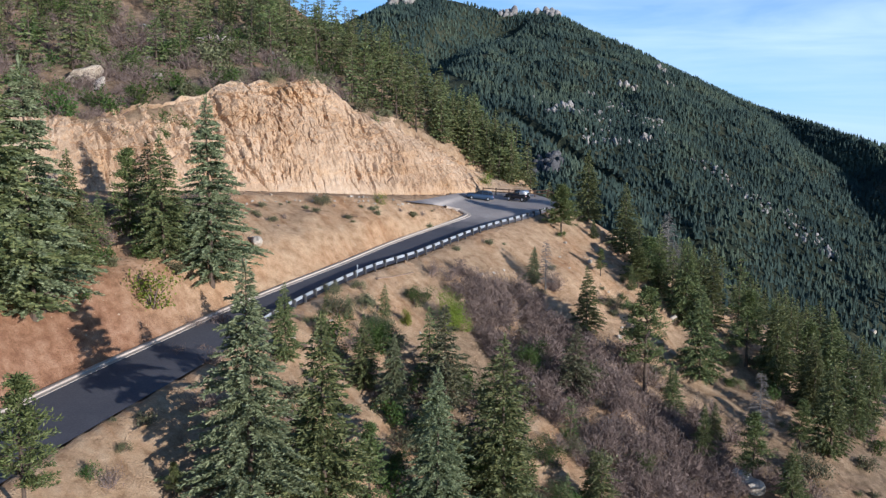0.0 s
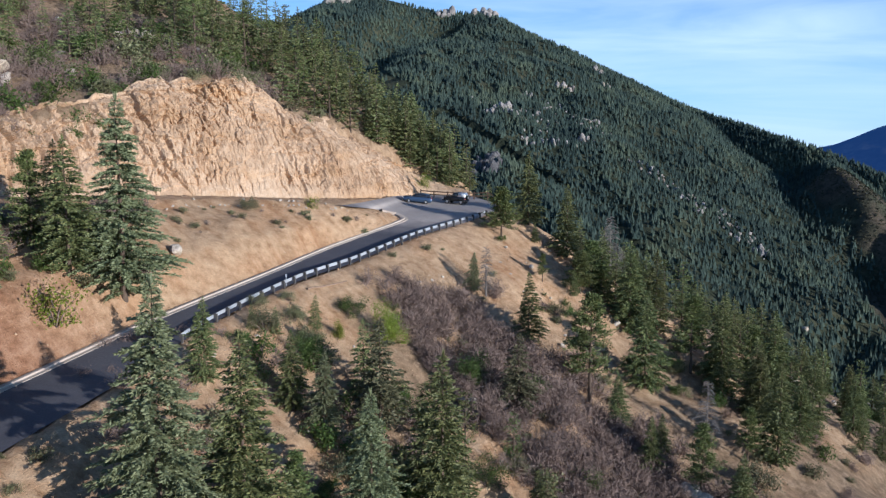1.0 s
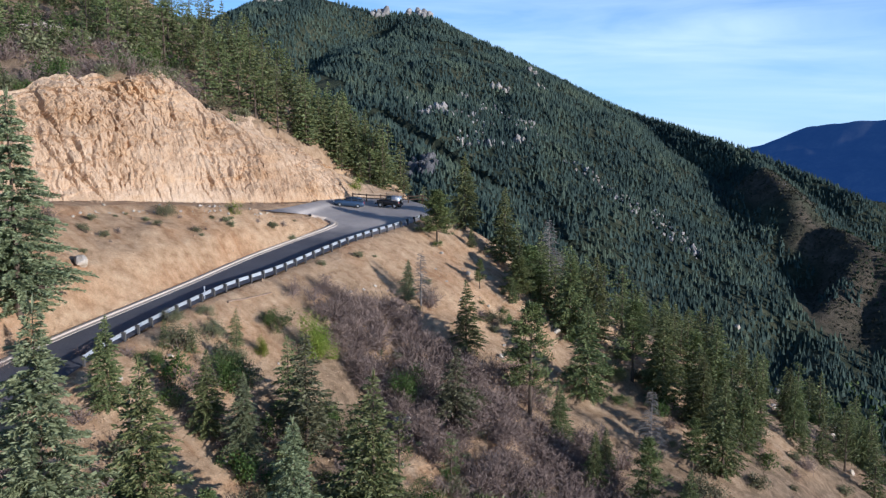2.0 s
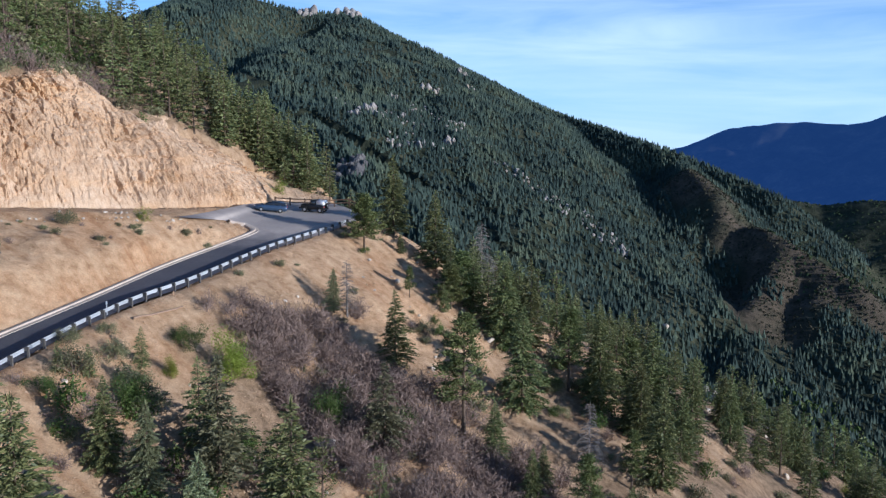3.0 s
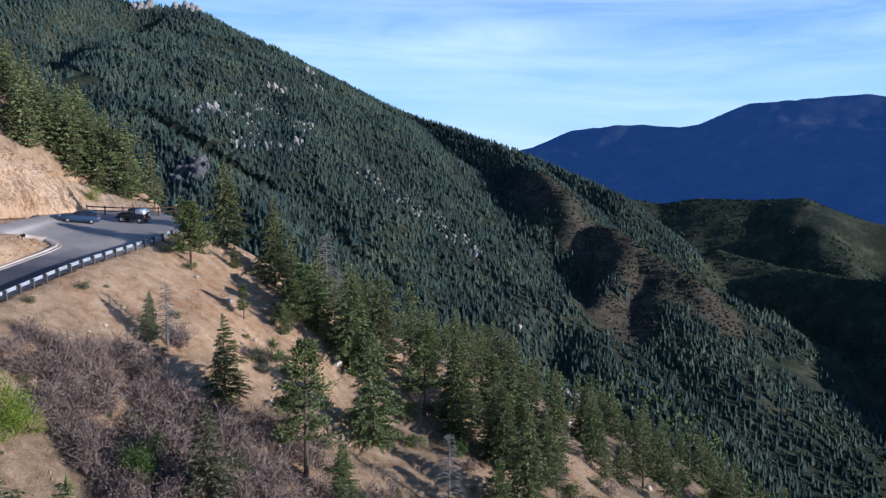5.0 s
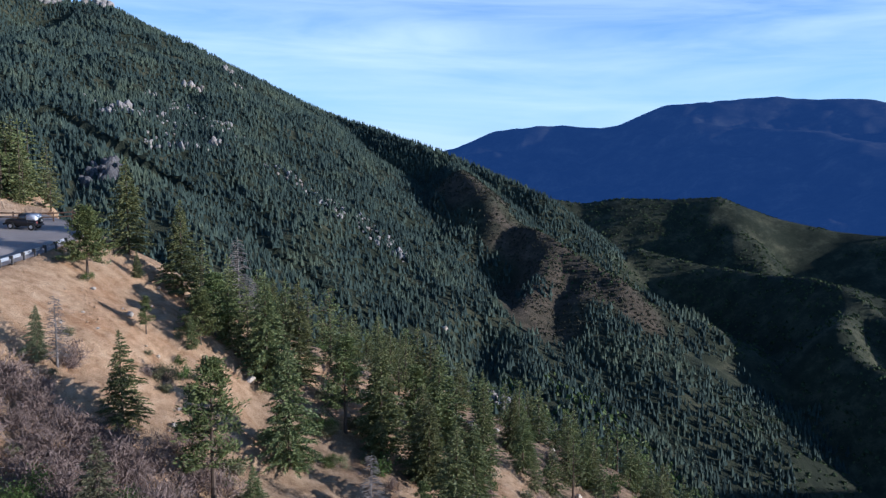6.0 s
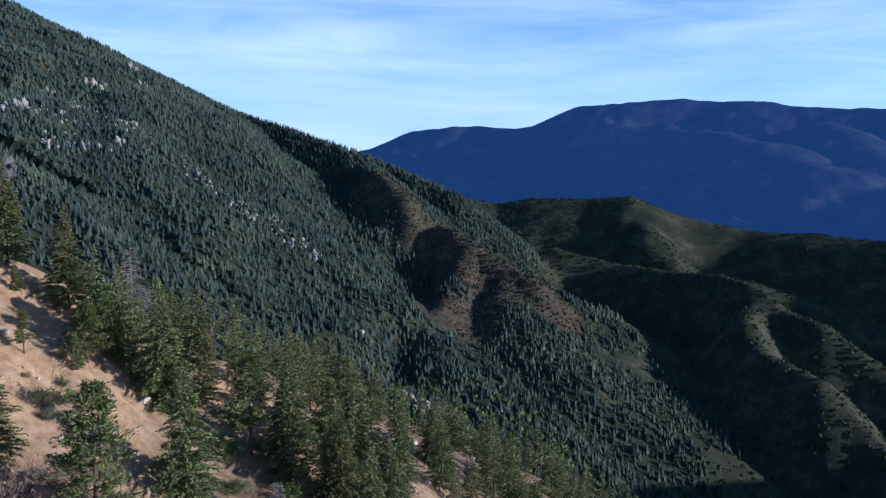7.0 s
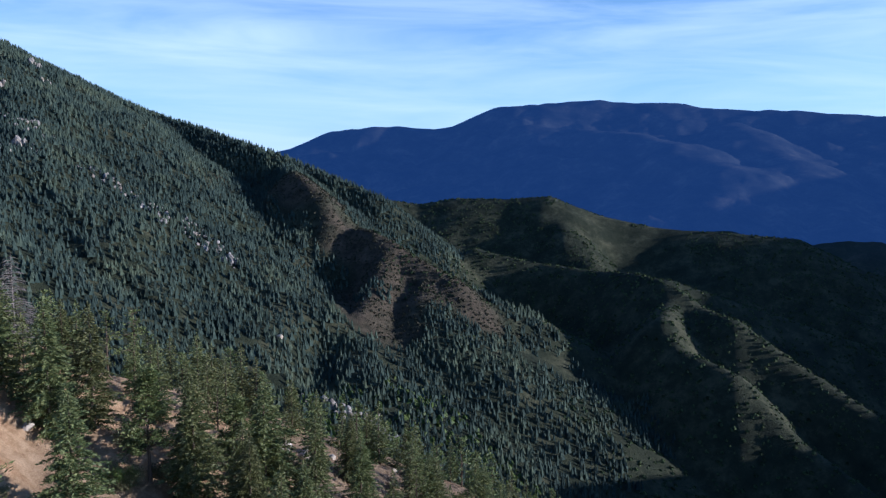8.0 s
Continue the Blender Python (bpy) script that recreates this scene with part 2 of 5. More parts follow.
M_CARWHITE = mottled("white_car_paint", (0.3, (0.75, 0.75, 0.74)), (0.8, (0.82, 0.82, 0.81)), rough=0.35, strength=0.0, spec=0.5)
M_GLASS = mottled("dark_car_glass", (0.3, (0.012, 0.014, 0.017)), (0.8, (0.02, 0.022, 0.026)), rough=0.08, strength=0.0, spec=0.8)
M_RUBBER = mottled("tyre_rubber", (0.3, (0.015, 0.015, 0.015)), (0.8, (0.03, 0.03, 0.03)), rough=0.85, strength=0.0)
M_RIM = mottled("alloy", (0.3, (0.5, 0.5, 0.5)), (0.8, (0.62, 0.62, 0.62)), rough=0.35, metal=0.7, strength=0.0)
M_LAMP = mottled("lamp_glass", (0.3, (0.55, 0.1, 0.08)), (0.8, (0.6, 0.12, 0.1)), rough=0.2, strength=0.0)
M_CLEAR = mottled("headlight_glass", (0.3, (0.7, 0.7, 0.7)), (0.8, (0.8, 0.8, 0.8)), rough=0.15, strength=0.0)

# ---------------------------------------------------------------- the lie of the land
def hash2(ix, iy, seed):
    v = np.sin(ix * 127.1 + iy * 311.7 + seed * 74.7) * 43758.5453
    return v - np.floor(v)


def value_noise(x, y, seed=0.0):
    ix, iy = np.floor(x), np.floor(y)
    u, v = x - ix, y - iy
    u, v = u * u * (3 - 2 * u), v * v * (3 - 2 * v)
    a, b = hash2(ix, iy, seed), hash2(ix + 1, iy, seed)
    c, d = hash2(ix, iy + 1, seed), hash2(ix + 1, iy + 1, seed)
    return (a + (b - a) * u) * (1 - v) + (c + (d - c) * u) * v - 0.5


def fractal(x, y, size, octaves=4, gain=0.5, seed=0.0):
    total, amp = 0.0, 1.0
    for k in range(octaves):
        total = total + amp * value_noise(x / size * 2**k + 13.7 * k, y / size * 2**k - 7.3 * k, seed + k)
        amp *= gain
    return total


def cells(u, v, size_u, size_v, seed):
    """Broken blocks: for each place the nearest of scattered seeds gives a height and a tilt; also how near the seam is."""
    a, b = u / size_u, v / size_v
    ia, ib = np.floor(a), np.floor(b)
    best, second, out = np.full(a.shape, 9.0), np.full(a.shape, 9.0), np.zeros(a.shape)
    for da in (-1, 0, 1):
        for db in (-1, 0, 1):
            ca, cb = ia + da, ib + db
            pa, pb = ca + hash2(ca, cb, seed), cb + hash2(ca, cb, seed + 1)
            d = np.hypot(a - pa, b - pb)
            h = hash2(ca, cb, seed + 2) - 0.5 + (a - pa) * (hash2(ca, cb, seed + 3) - 0.5) * 1.4 + (b - pb) * (hash2(ca, cb, seed + 4) - 0.5) * 1.4
            nearer = d < best
            second = np.where(nearer, best, np.minimum(second, d))
            out = np.where(nearer, h, out)
            best = np.minimum(best, d)
    return out, second - best


# Lines along the hairpin road, from the low end round to the turnout: outer edge, kerb, edge of the
# upper bench, foot of the rock cut, brow of the rock cut, crest of the hill behind it.
OUTER = [(-60, 0, -19), (-36, 30, -13.5), (-26.4, 56.4, -10), (-20, 72, -7.8), (-15.6, 84.6, -6), (-8.6, 97.7, -4.1), (-2.8, 105.1, -3.1), (5.6, 117.5, -1.3), (14, 129, -0.2), (19.5, 138, 1.1), (16, 153, 2.3)]
KERB = [(-66, 6, -18), (-43, 36, -12.7), (-32.1, 63.1, -9), (-26, 76, -7.2), (-20.8, 86.5, -5.7), (-12.3, 101.1, -3.7), (-6, 111.9, -2.1), (0.1, 120.9, -0.8), (3.3, 125.6, -0.1), (4.2, 127.9, 0.3), (3.1, 129.9, 0.8)]
BENCH = [(-84, 30, 10), (-64, 58, 7), (-48, 78, 6), (-38, 89, 5.2), (-30, 103, 4.4), (-21, 113, 4), (-11, 116, 3.6), (-5.0, 119.5, 2.75), (-1.6, 125, 2.0), (0.4, 129.4, 1.4), (3.1, 129.9, 0.8)]
FOOT = [(-92, 38, 10.5), (-70, 66, 7.5), (-55, 84, 6.2), (-45, 97, 5.4), (-34, 111, 4.8), (-24, 120, 4.2), (-14, 126, 3.5), (-5, 134, 2.9), (4, 145, 2.6), (9, 151, 2.4), (16, 153, 2.3)]
BROW = [(-98, 48, 20), (-80, 78, 18), (-60, 95, 16), (-48, 106, 14.5), (-40, 117, 15.6), (-30, 127, 19.0), (-22, 139, 20.9), (-11, 146, 15.8), (-2, 151, 12), (7, 160, 6), (17, 158, 2.6)]
CREST = [(-220, 190, 100), (-190, 210, 95), (-160, 220, 88), (-130, 225, 80), (-100, 225, 72), (-70, 222, 60), (-42, 205, 46), (-17, 186, 30), (0, 178, 17), (11, 172, 8), (18, 164, 2.6)]


def dense(line, n):
    """A smooth line through the given points, n steps to each."""
    p = np.array(line, float)
    q = np.vstack([2 * p[0] - p[1], p, 2 * p[-1] - p[-2]])
    t = np.linspace(0, 1, n, endpoint=False)[:, None]
    out = []
    for a, b, c, d in zip(q, q[1:], q[2:], q[3:]):
        out.append(0.5 * (2 * b + (c - a) * t + (2 * a - 5 * b + 4 * c - d) * t**2 + (3 * b - a - 3 * c + d) * t**3))
    return np.vstack(out + [p[-1:]])


STEP = 8
outer, kerb, bench, foot, brow, crest = [dense(line, STEP) for line in (OUTER, KERB, BENCH, FOOT, BROW, CREST)]


def below(line, distance, fall):
    """A line at a distance downhill of another."""
    d = np.gradient(line[:, :2], axis=0)
    d /= np.linalg.norm(d, axis=1)[:, None] + 1e-9
    turn = np.radians(np.linspace(0, 1, len(line)) ** 6 * 55)
    nx, ny = d[:, 1], -d[:, 0]
    nx, ny = nx * np.cos(turn) - ny * np.sin(turn), nx * np.sin(turn) + ny * np.cos(turn)
    return np.c_[line[:, 0] + nx * distance, line[:, 1] + ny * distance, line[:, 2] - fall]


toe = kerb + (bench - kerb) * np.array([0.28, 0.28, 0.5])
rows_of_hill = [below(outer, 420, 260), below(outer, 170, 92), below(outer, 80, 43), below(outer, 36, 20.5), below(outer, 14, 7.6), below(outer, 3.5, 1.2), below(outer, 1.2, 0.1), outer,
                kerb, toe, bench, foot, brow, brow + (crest - brow) * 0.45, crest, crest + np.array([30, 90, -60.0]), crest + np.array([90, 330, -260.0])]

from mathutils.bvhtree import BVHTree


def tree_of(rows):
    n = len(rows[0])
    pts = [tuple(p) for r in rows for p in r]
    faces = [(a * n + b, a * n + b + 1, (a + 1) * n + b + 1, (a + 1) * n + b) for a in range(len(rows) - 1) for b in range(n - 1)]
    return BVHTree.FromPolygons(pts, faces)


hill_shape = tree_of(rows_of_hill)
paved_shape = tree_of([outer, kerb])
N_TURN = int(7.7 * STEP)  # where the asphalt of the turnout ends on the upper road
N_TAPER = N_TURN - int(0.8 * STEP)
tip = np.clip((np.arange(N_TAPER, len(bench)) - N_TAPER) / (N_TURN + 0.25 * STEP - N_TAPER), 0.02, 1)[:, None] ** 1.6
wedge = bench[N_TAPER:] + (foot - bench)[N_TAPER:] * tip  # the asphalt tapers out on to the track
upper_shape = tree_of([bench[N_TAPER:], wedge])
track_shape = tree_of([bench, foot])
cut_shape = tree_of([foot, brow])
bank_shape = tree_of([kerb, toe, bench])


def drop(shape, x, y):
    hit = shape.ray_cast(Vector((x, y, 1000)), Vector((0, 0, -1)))[0]
    return hit.z if hit else None


# Ridges: the fall of their flanks, crest points, and how much steeper they fall to east and west.
MOUNTAIN = [
    (0.44, [(-420, 930, 170), (-94, 845, 128), (-44, 850, 152), (0, 850, 155), (67, 847, 143), (114, 842, 137), (138, 839, 112), (192, 828, 86), (238, 816, 75), (298, 786, 43)], 1.5),
    (0.75, [(298, 786, 43), (349, 653, 9), (381, 564, -22), (401, 555, -47), (435, 530, -66), (486, 486, -78), (546, 414, -85), (660, 320, -135)]),
    (0.52, [(60, 720, 75), (105, 650, 42), (150, 590, 8), (190, 520, -24), (225, 460, -70), (250, 395, -112)]),
    (0.58, [(40, 560, 30), (70, 480, 0), (95, 420, -28), (130, 370, -62)]),
]
# spurs and dry knolls that step down from it into the valley
KNOLLS = [
    (0.6, [(318, 418, -55), (302, 402, -66), (287, 386, -80)]),
    (0.95, [(350, 641, 0), (297, 528, -6), (298, 481, -27), (309, 443, -42), (322, 401, -61), (314, 374, -90), (311, 364, -126)]),
    (1.05, [(309, 443, -42), (290, 426, -54), (270, 409, -66), (247, 394, -76)]),
    (1.05, [(297, 528, -6), (282, 508, -20), (267, 488, -34)]),
    (0.9, [(238, 486, -72), (256, 453, -88), (275, 424, -97), (306, 382, -109), (315, 353, -117), (320, 327, -132), (347, 262, -154)]),
    (0.85, [(150, 470, -70), (180, 400, -92), (205, 352, -104), (225, 300, -120), (240, 250, -140)]),
]
# ridges across the valley
SPURS = [
    (1.05, [(442, 515, -62), (457, 494, -69), (472, 472, -74), (482, 431, -75), (479, 394, -73), (472, 362, -74), (468, 333, -87), (461, 305, -90), (465, 258, -114), (461, 216, -130), (455, 150, -165)]),
    (1.15, [(460, 350, -84), (422, 329, -88), (411, 309, -100), (410, 274, -107), (409, 234, -134), (406, 192, -150)]),
    (0.55, [(420, 830, -30), (539, 770, -40), (568, 748, -46), (601, 721, -39), (641, 685, -41), (671, 655, -38), (706, 615, -57), (742, 569, -68), (812, 457, -76), (830, 420, -99), (880, 330, -125)]),
    (0.6, [(671, 655, -38), (639, 601, -65), (623, 558, -88), (600, 520, -110)]),
]
# the blue mountain beyond
HORIZON = [
    (0.52, [(500, 1700, -60), (758, 1567, -13), (826, 1532, 7), (931, 1470, 46), (1113, 1336, 60), (1189, 1268, 96), (1318, 1131, 105), (1466, 925, 87), (1582, 697, 69), (1700, 300, 60), (1700, -200, 90)]),
    (0.5, [(1058, 1116, 17), (1086, 940, 9), (1049, 826, -16), (1025, 758, -32), (981, 663, -75)]),
    (0.5, [(1347, 851, 63), (1208, 671, -7), (1144, 599, -33), (1056, 528, -67)]),
    (0.42, [(1560, 740, 66), (1400, 600, 0), (1300, 500, -70)]),
    (0.5, [(1143, 1116, 55), (1154, 967, 43), (1123, 809, 16), (1071, 689, -14)]),
]
# unseen south-east mountain added to shade the valley, and a hill behind the crest
BEHIND = [
    (0.6, [(430, -170, -30), (520, -65, -24), (580, -10, -58), (640, 10, -85), (819, -44, -38), (1266, 49, 58), (2108, 330, 110), (2700, 250, 140)]),
    (0.5, [(345, 1055, 46), (372, 1012, 59), (388, 995, 44)]),
]
# gullies washed into the flanks: depth, half width, and their lines
GULLIES = [
    (9, 9, [(291, 531), (269, 492)]),
    (8, 8, [(304, 482), (292, 461)]),
    (3, 14, [(289, 460), (266, 436), (241, 411), (212, 384)]),
    (22, 26, [(54, 813), (10, 740), (-11, 680)]),
    (10, 12, [(224, 379), (201, 352)]),
    (10, 13, [(167, 337), (148, 307)]),
]
RIDGES = [(ridge, rounding) for ridges, rounding in ((MOUNTAIN, 6), (KNOLLS, 6), (SPURS, 7), (HORIZON, 34), (BEHIND, 6)) for ridge in ridges]
FLOOR = -175.0


def far_height(x, y):
    z, away = np.full(x.shape, FLOOR), np.full(x.shape, 200.0)
    for (fall, line, *steep), rounding in RIDGES:
        p = np.array(line, float)
        best, off = np.full(x.shape, -1e9), np.full(x.shape, 1e9)
        for a, b in zip(p, p[1:]):
            ab = b - a
            t = np.clip(((x - a[0]) * ab[0] + (y - a[1]) * ab[1]) / (ab[0] ** 2 + ab[1] ** 2), 0, 1)
            d = np.hypot((x - a[0] - t * ab[0]) * (steep[0] if steep else 1.0), y - a[1] - t * ab[1])
            best, off = np.maximum(best, a[2] + t * ab[2] - fall * (np.sqrt(d * d + rounding ** 2) - rounding)), np.minimum(off, d)
        away = np.where(best > z, off, away)
        z = np.maximum(z, best)
    for depth, wide, line in GULLIES:
        p, off = np.array(line, float), np.full(x.shape, 1e9)
        for a, b in zip(p, p[1:]):
            ab = b - a
            t = np.clip(((x - a[0]) * ab[0] + (y - a[1]) * ab[1]) / (ab @ ab), 0, 1)
            off = np.minimum(off, np.hypot(x - a[0] - t * ab[0], y - a[1] - t * ab[1]))
        z = z - depth * np.exp(-(off / wide) ** 2)
    r = np.hypot(x, y)
    rough = np.clip((r - 180) / 400, 0, 1) * np.clip(away / 70, 0.12, 1)
    far_off = np.clip((r - 1000) / 300, 0, 1) * np.clip(away / 170, 0.24, 1)
    z = z + far_off * (20 - 50 * np.abs(fractal(x, y, 260, 3, 0.5, 91.0)) - 32 * np.abs(fractal(x, y, 90, 3, 0.5, 93.0)) - 16 * np.abs(fractal(x, y, 36, 2, 0.5, 95.0)))
    return z + rough * (fractal(x, y, 110, 4, 0.5, 3.0) * 20 + fractal(x, y, 14, 2, 0.5, 9.0) * 3 - 9 * np.abs(fractal(x, y, 60, 3, 0.5, 15.0)) + 2)


def knoll_off(x, y):
    """Distance from the crests of the dry knolls."""
    off = np.full(np.shape(x), 1e9)
    for line in (((300, 545), (297, 528), (298, 481), (309, 443), (322, 401)), ((309, 443), (294, 424), (276, 404))):
        p = np.array(line, float)
        for a, b in zip(p, p[1:]):
            ab = b - a
            t = np.clip(((x - a[0]) * ab[0] + (y - a[1]) * ab[1]) / (ab @ ab), 0, 1)
            off = np.minimum(off, np.hypot(x - a[0] - t * ab[0], y - a[1] - t * ab[1]))
    return off


def land(x, y):
    """Heights and zones (bare soil, far, red earth and far-off haze tint) of the ground at arrays of places."""
    x, y = np.asarray(x, float), np.asarray(y, float)
    far = far_height(x, y)
    out, zone = far.copy(), np.zeros((*x.shape, 3))
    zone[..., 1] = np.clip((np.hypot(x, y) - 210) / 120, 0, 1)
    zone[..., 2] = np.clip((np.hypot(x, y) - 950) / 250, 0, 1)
    # dry rust-coloured knolls on the far ridge
    zone[..., 0] = np.clip((27 + 34 * fractal(x, y, 25, 3, 0.5, 79.0) - knoll_off(x, y)) / 14, 0, 1)
    rust = zone[..., 0].copy()
    lumps = fractal(x, y, 9, 4, 0.55, 1.0)
    fine = fractal(x, y, 2.2, 2, 0.5, 5.0)
    big = fractal(x, y, 40, 2, 0.5, 2.0)
    rills = -0.55 * np.abs(fractal(0.63 * x + 0.77 * y, 0.12 * x - 0.10 * y, 1.9, 2, 0.5, 33.0)) + 0.12  # gullies washed down the fill
    for i in np.ndindex(x.shape):
        px, py = x[i], y[i]
        if py < -420 or py > 700 or px < -420 or px > 560:
            continue
        z = drop(hill_shape, px, py)
        if z is None:
            continue
        road = drop(paved_shape, px, py) is not None or drop(upper_shape, px, py) is not None
        cut = drop(cut_shape, px, py) is not None
        if road:
            z -= 0.35
            zone[i][0] = 1
        elif drop(track_shape, px, py) is not None:
            z += 0.10 * fine[i]
            zone[i][0] = 1
        elif cut:
            z -= 2.2
            zone[i][0] = 1
        else:
            near = np.hypot(outer[:, 0] - px, outer[:, 1] - py).min()
            reach = 22 + 26 * min(1.0, max(0.0, px / 20))  # the bare fill is widest below the turnout
            zone[i][0] = np.clip(1.1 - near / reach + 0.9 * lumps[i], 0, 1)
            bank = drop(bank_shape, px, py) is not None
            ease = 0.42 if bank else min(1.0, near / 12)
            if bank:
                ease *= np.clip((min(np.hypot(kerb[:, 0] - px, kerb[:, 1] - py).min(), np.hypot(bench[:, 0] - px, bench[:, 1] - py).min()) - 1.0) / 4.0, 0, 1)
            z += ease * (1.7 * lumps[i] + 0.45 * fine[i]) + min(1.0, near / 60) * 5 * big[i]
            if not bank and near < 30:
                z += rills[i] * np.clip(near / 4 - 0.5, 0, 1) * (30 - near) / 30
            if bank:
                edge_off = min(np.hypot(kerb[:, 0] - px, kerb[:, 1] - py).min(), np.hypot(bench[:, 0] - px, bench[:, 1] - py).min())
                calm = np.clip((edge_off - 1.0) / 4.0, 0, 1)
                z += calm * (0.9 * abs(lumps[i]) + 0.5 * max(0.0, fine[i]) + rills[i]) - 0.12 - 0.33 * np.clip((3.0 - np.hypot(kerb[:, 0] - px, kerb[:, 1] - py).min()) / 2.0, 0, 1)
                zone[i][0], zone[i][2] = 1, np.clip((88 - py) / 14, 0, 1) * 0.9
        if z > out[i] - 1:
            out[i] = max(z, out[i])
        if z < far[i]:
            zone[i][0] = rust[i]
        zone[i][1] *= 0 if z >= far[i] and np.hypot(px, py) < 260 else 1
    return out, zone


def z_at(x, y):
    return float(land(np.array([x]), np.array([y]))[0][0])


def mesh_object(name, verts, faces, mats, smooth=True, kind="structure", face_mat=None):
    me = bpy.data.meshes.new(name)
    me.from_pydata([tuple(v) for v in verts], [], [tuple(int(i) for i in f) for f in faces])
    for m in mats if isinstance(mats, (list, tuple)) else [mats]:
        me.materials.append(m)
    if smooth:
        me.polygons.foreach_set("use_smooth", np.ones(len(me.polygons), bool))
    if face_mat is not None:
        me.polygons.foreach_set("material_index", np.asarray(face_mat, np.int32))
    me.update()
    ob = new(name, me)
    if kind:
        tagged(ob, kind=kind)
    return ob


def grid_faces(rows, cols, closed=False):
    a, b = np.meshgrid(np.arange(rows - 1), np.arange(cols if closed else cols - 1), indexing="ij")
    a, b = a.ravel(), b.ravel()
    c = (b + 1) % cols
    return np.c_[a * cols + b, a * cols + c, (a + 1) * cols + c, (a + 1) * cols + b]


# one sheet of ground out to the horizon, finer where the camera looks
azimuths = np.radians(np.r_[np.arange(-46, 71, 0.48), np.arange(78, 309, 6.0)])
radii = [6.0]
while radii[-1] < 4400:
    radii.append(radii[-1] + (3.0 if radii[-1] < 45 else max(0.8, radii[-1] * 0.0095)))
radii = np.array(radii)
gr, ga = np.meshgrid(radii, azimuths, indexing="ij")
gx, gy = gr * np.sin(ga), gr * np.cos(ga)
gz, gzone = land(gx, gy)
gz -= 30 * np.clip((gr - 1110) / 60, 0, 1) * (gr < 2200) * (ga > radians(18)) * (ga < radians(70))  # lies under the farthest mountain
verts = np.c_[gx.ravel(), gy.ravel(), gz.ravel()]
verts = np.vstack([verts, [[0, 0, gz[0].mean()]]])
faces = grid_faces(len(radii), len(azimuths), True)
caps = [(len(verts) - 1, (b + 1) % len(azimuths), b) for b in range(len(azimuths))]
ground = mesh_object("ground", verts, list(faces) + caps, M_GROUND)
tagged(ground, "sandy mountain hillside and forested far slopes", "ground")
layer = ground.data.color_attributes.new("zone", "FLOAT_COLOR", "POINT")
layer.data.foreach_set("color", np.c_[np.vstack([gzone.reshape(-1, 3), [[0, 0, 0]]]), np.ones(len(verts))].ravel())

# the farthest mountain, over a kilometre off
br, ba = np.meshgrid(np.geomspace(1090, 2300, 110), np.radians(np.arange(17, 80, 0.3)), indexing="ij")
bx, by = br * np.sin(ba), br * np.cos(ba)
bz = land(bx, by)[0] + 5.0 - 12 * (br < 1092)
backdrop = mesh_object("backdrop", np.c_[bx.ravel(), by.ravel(), bz.ravel()], grid_faces(*br.shape), M_HAZED)
tagged(backdrop, "distant mountain with blue haze in its colour and pale rims", "mountain")

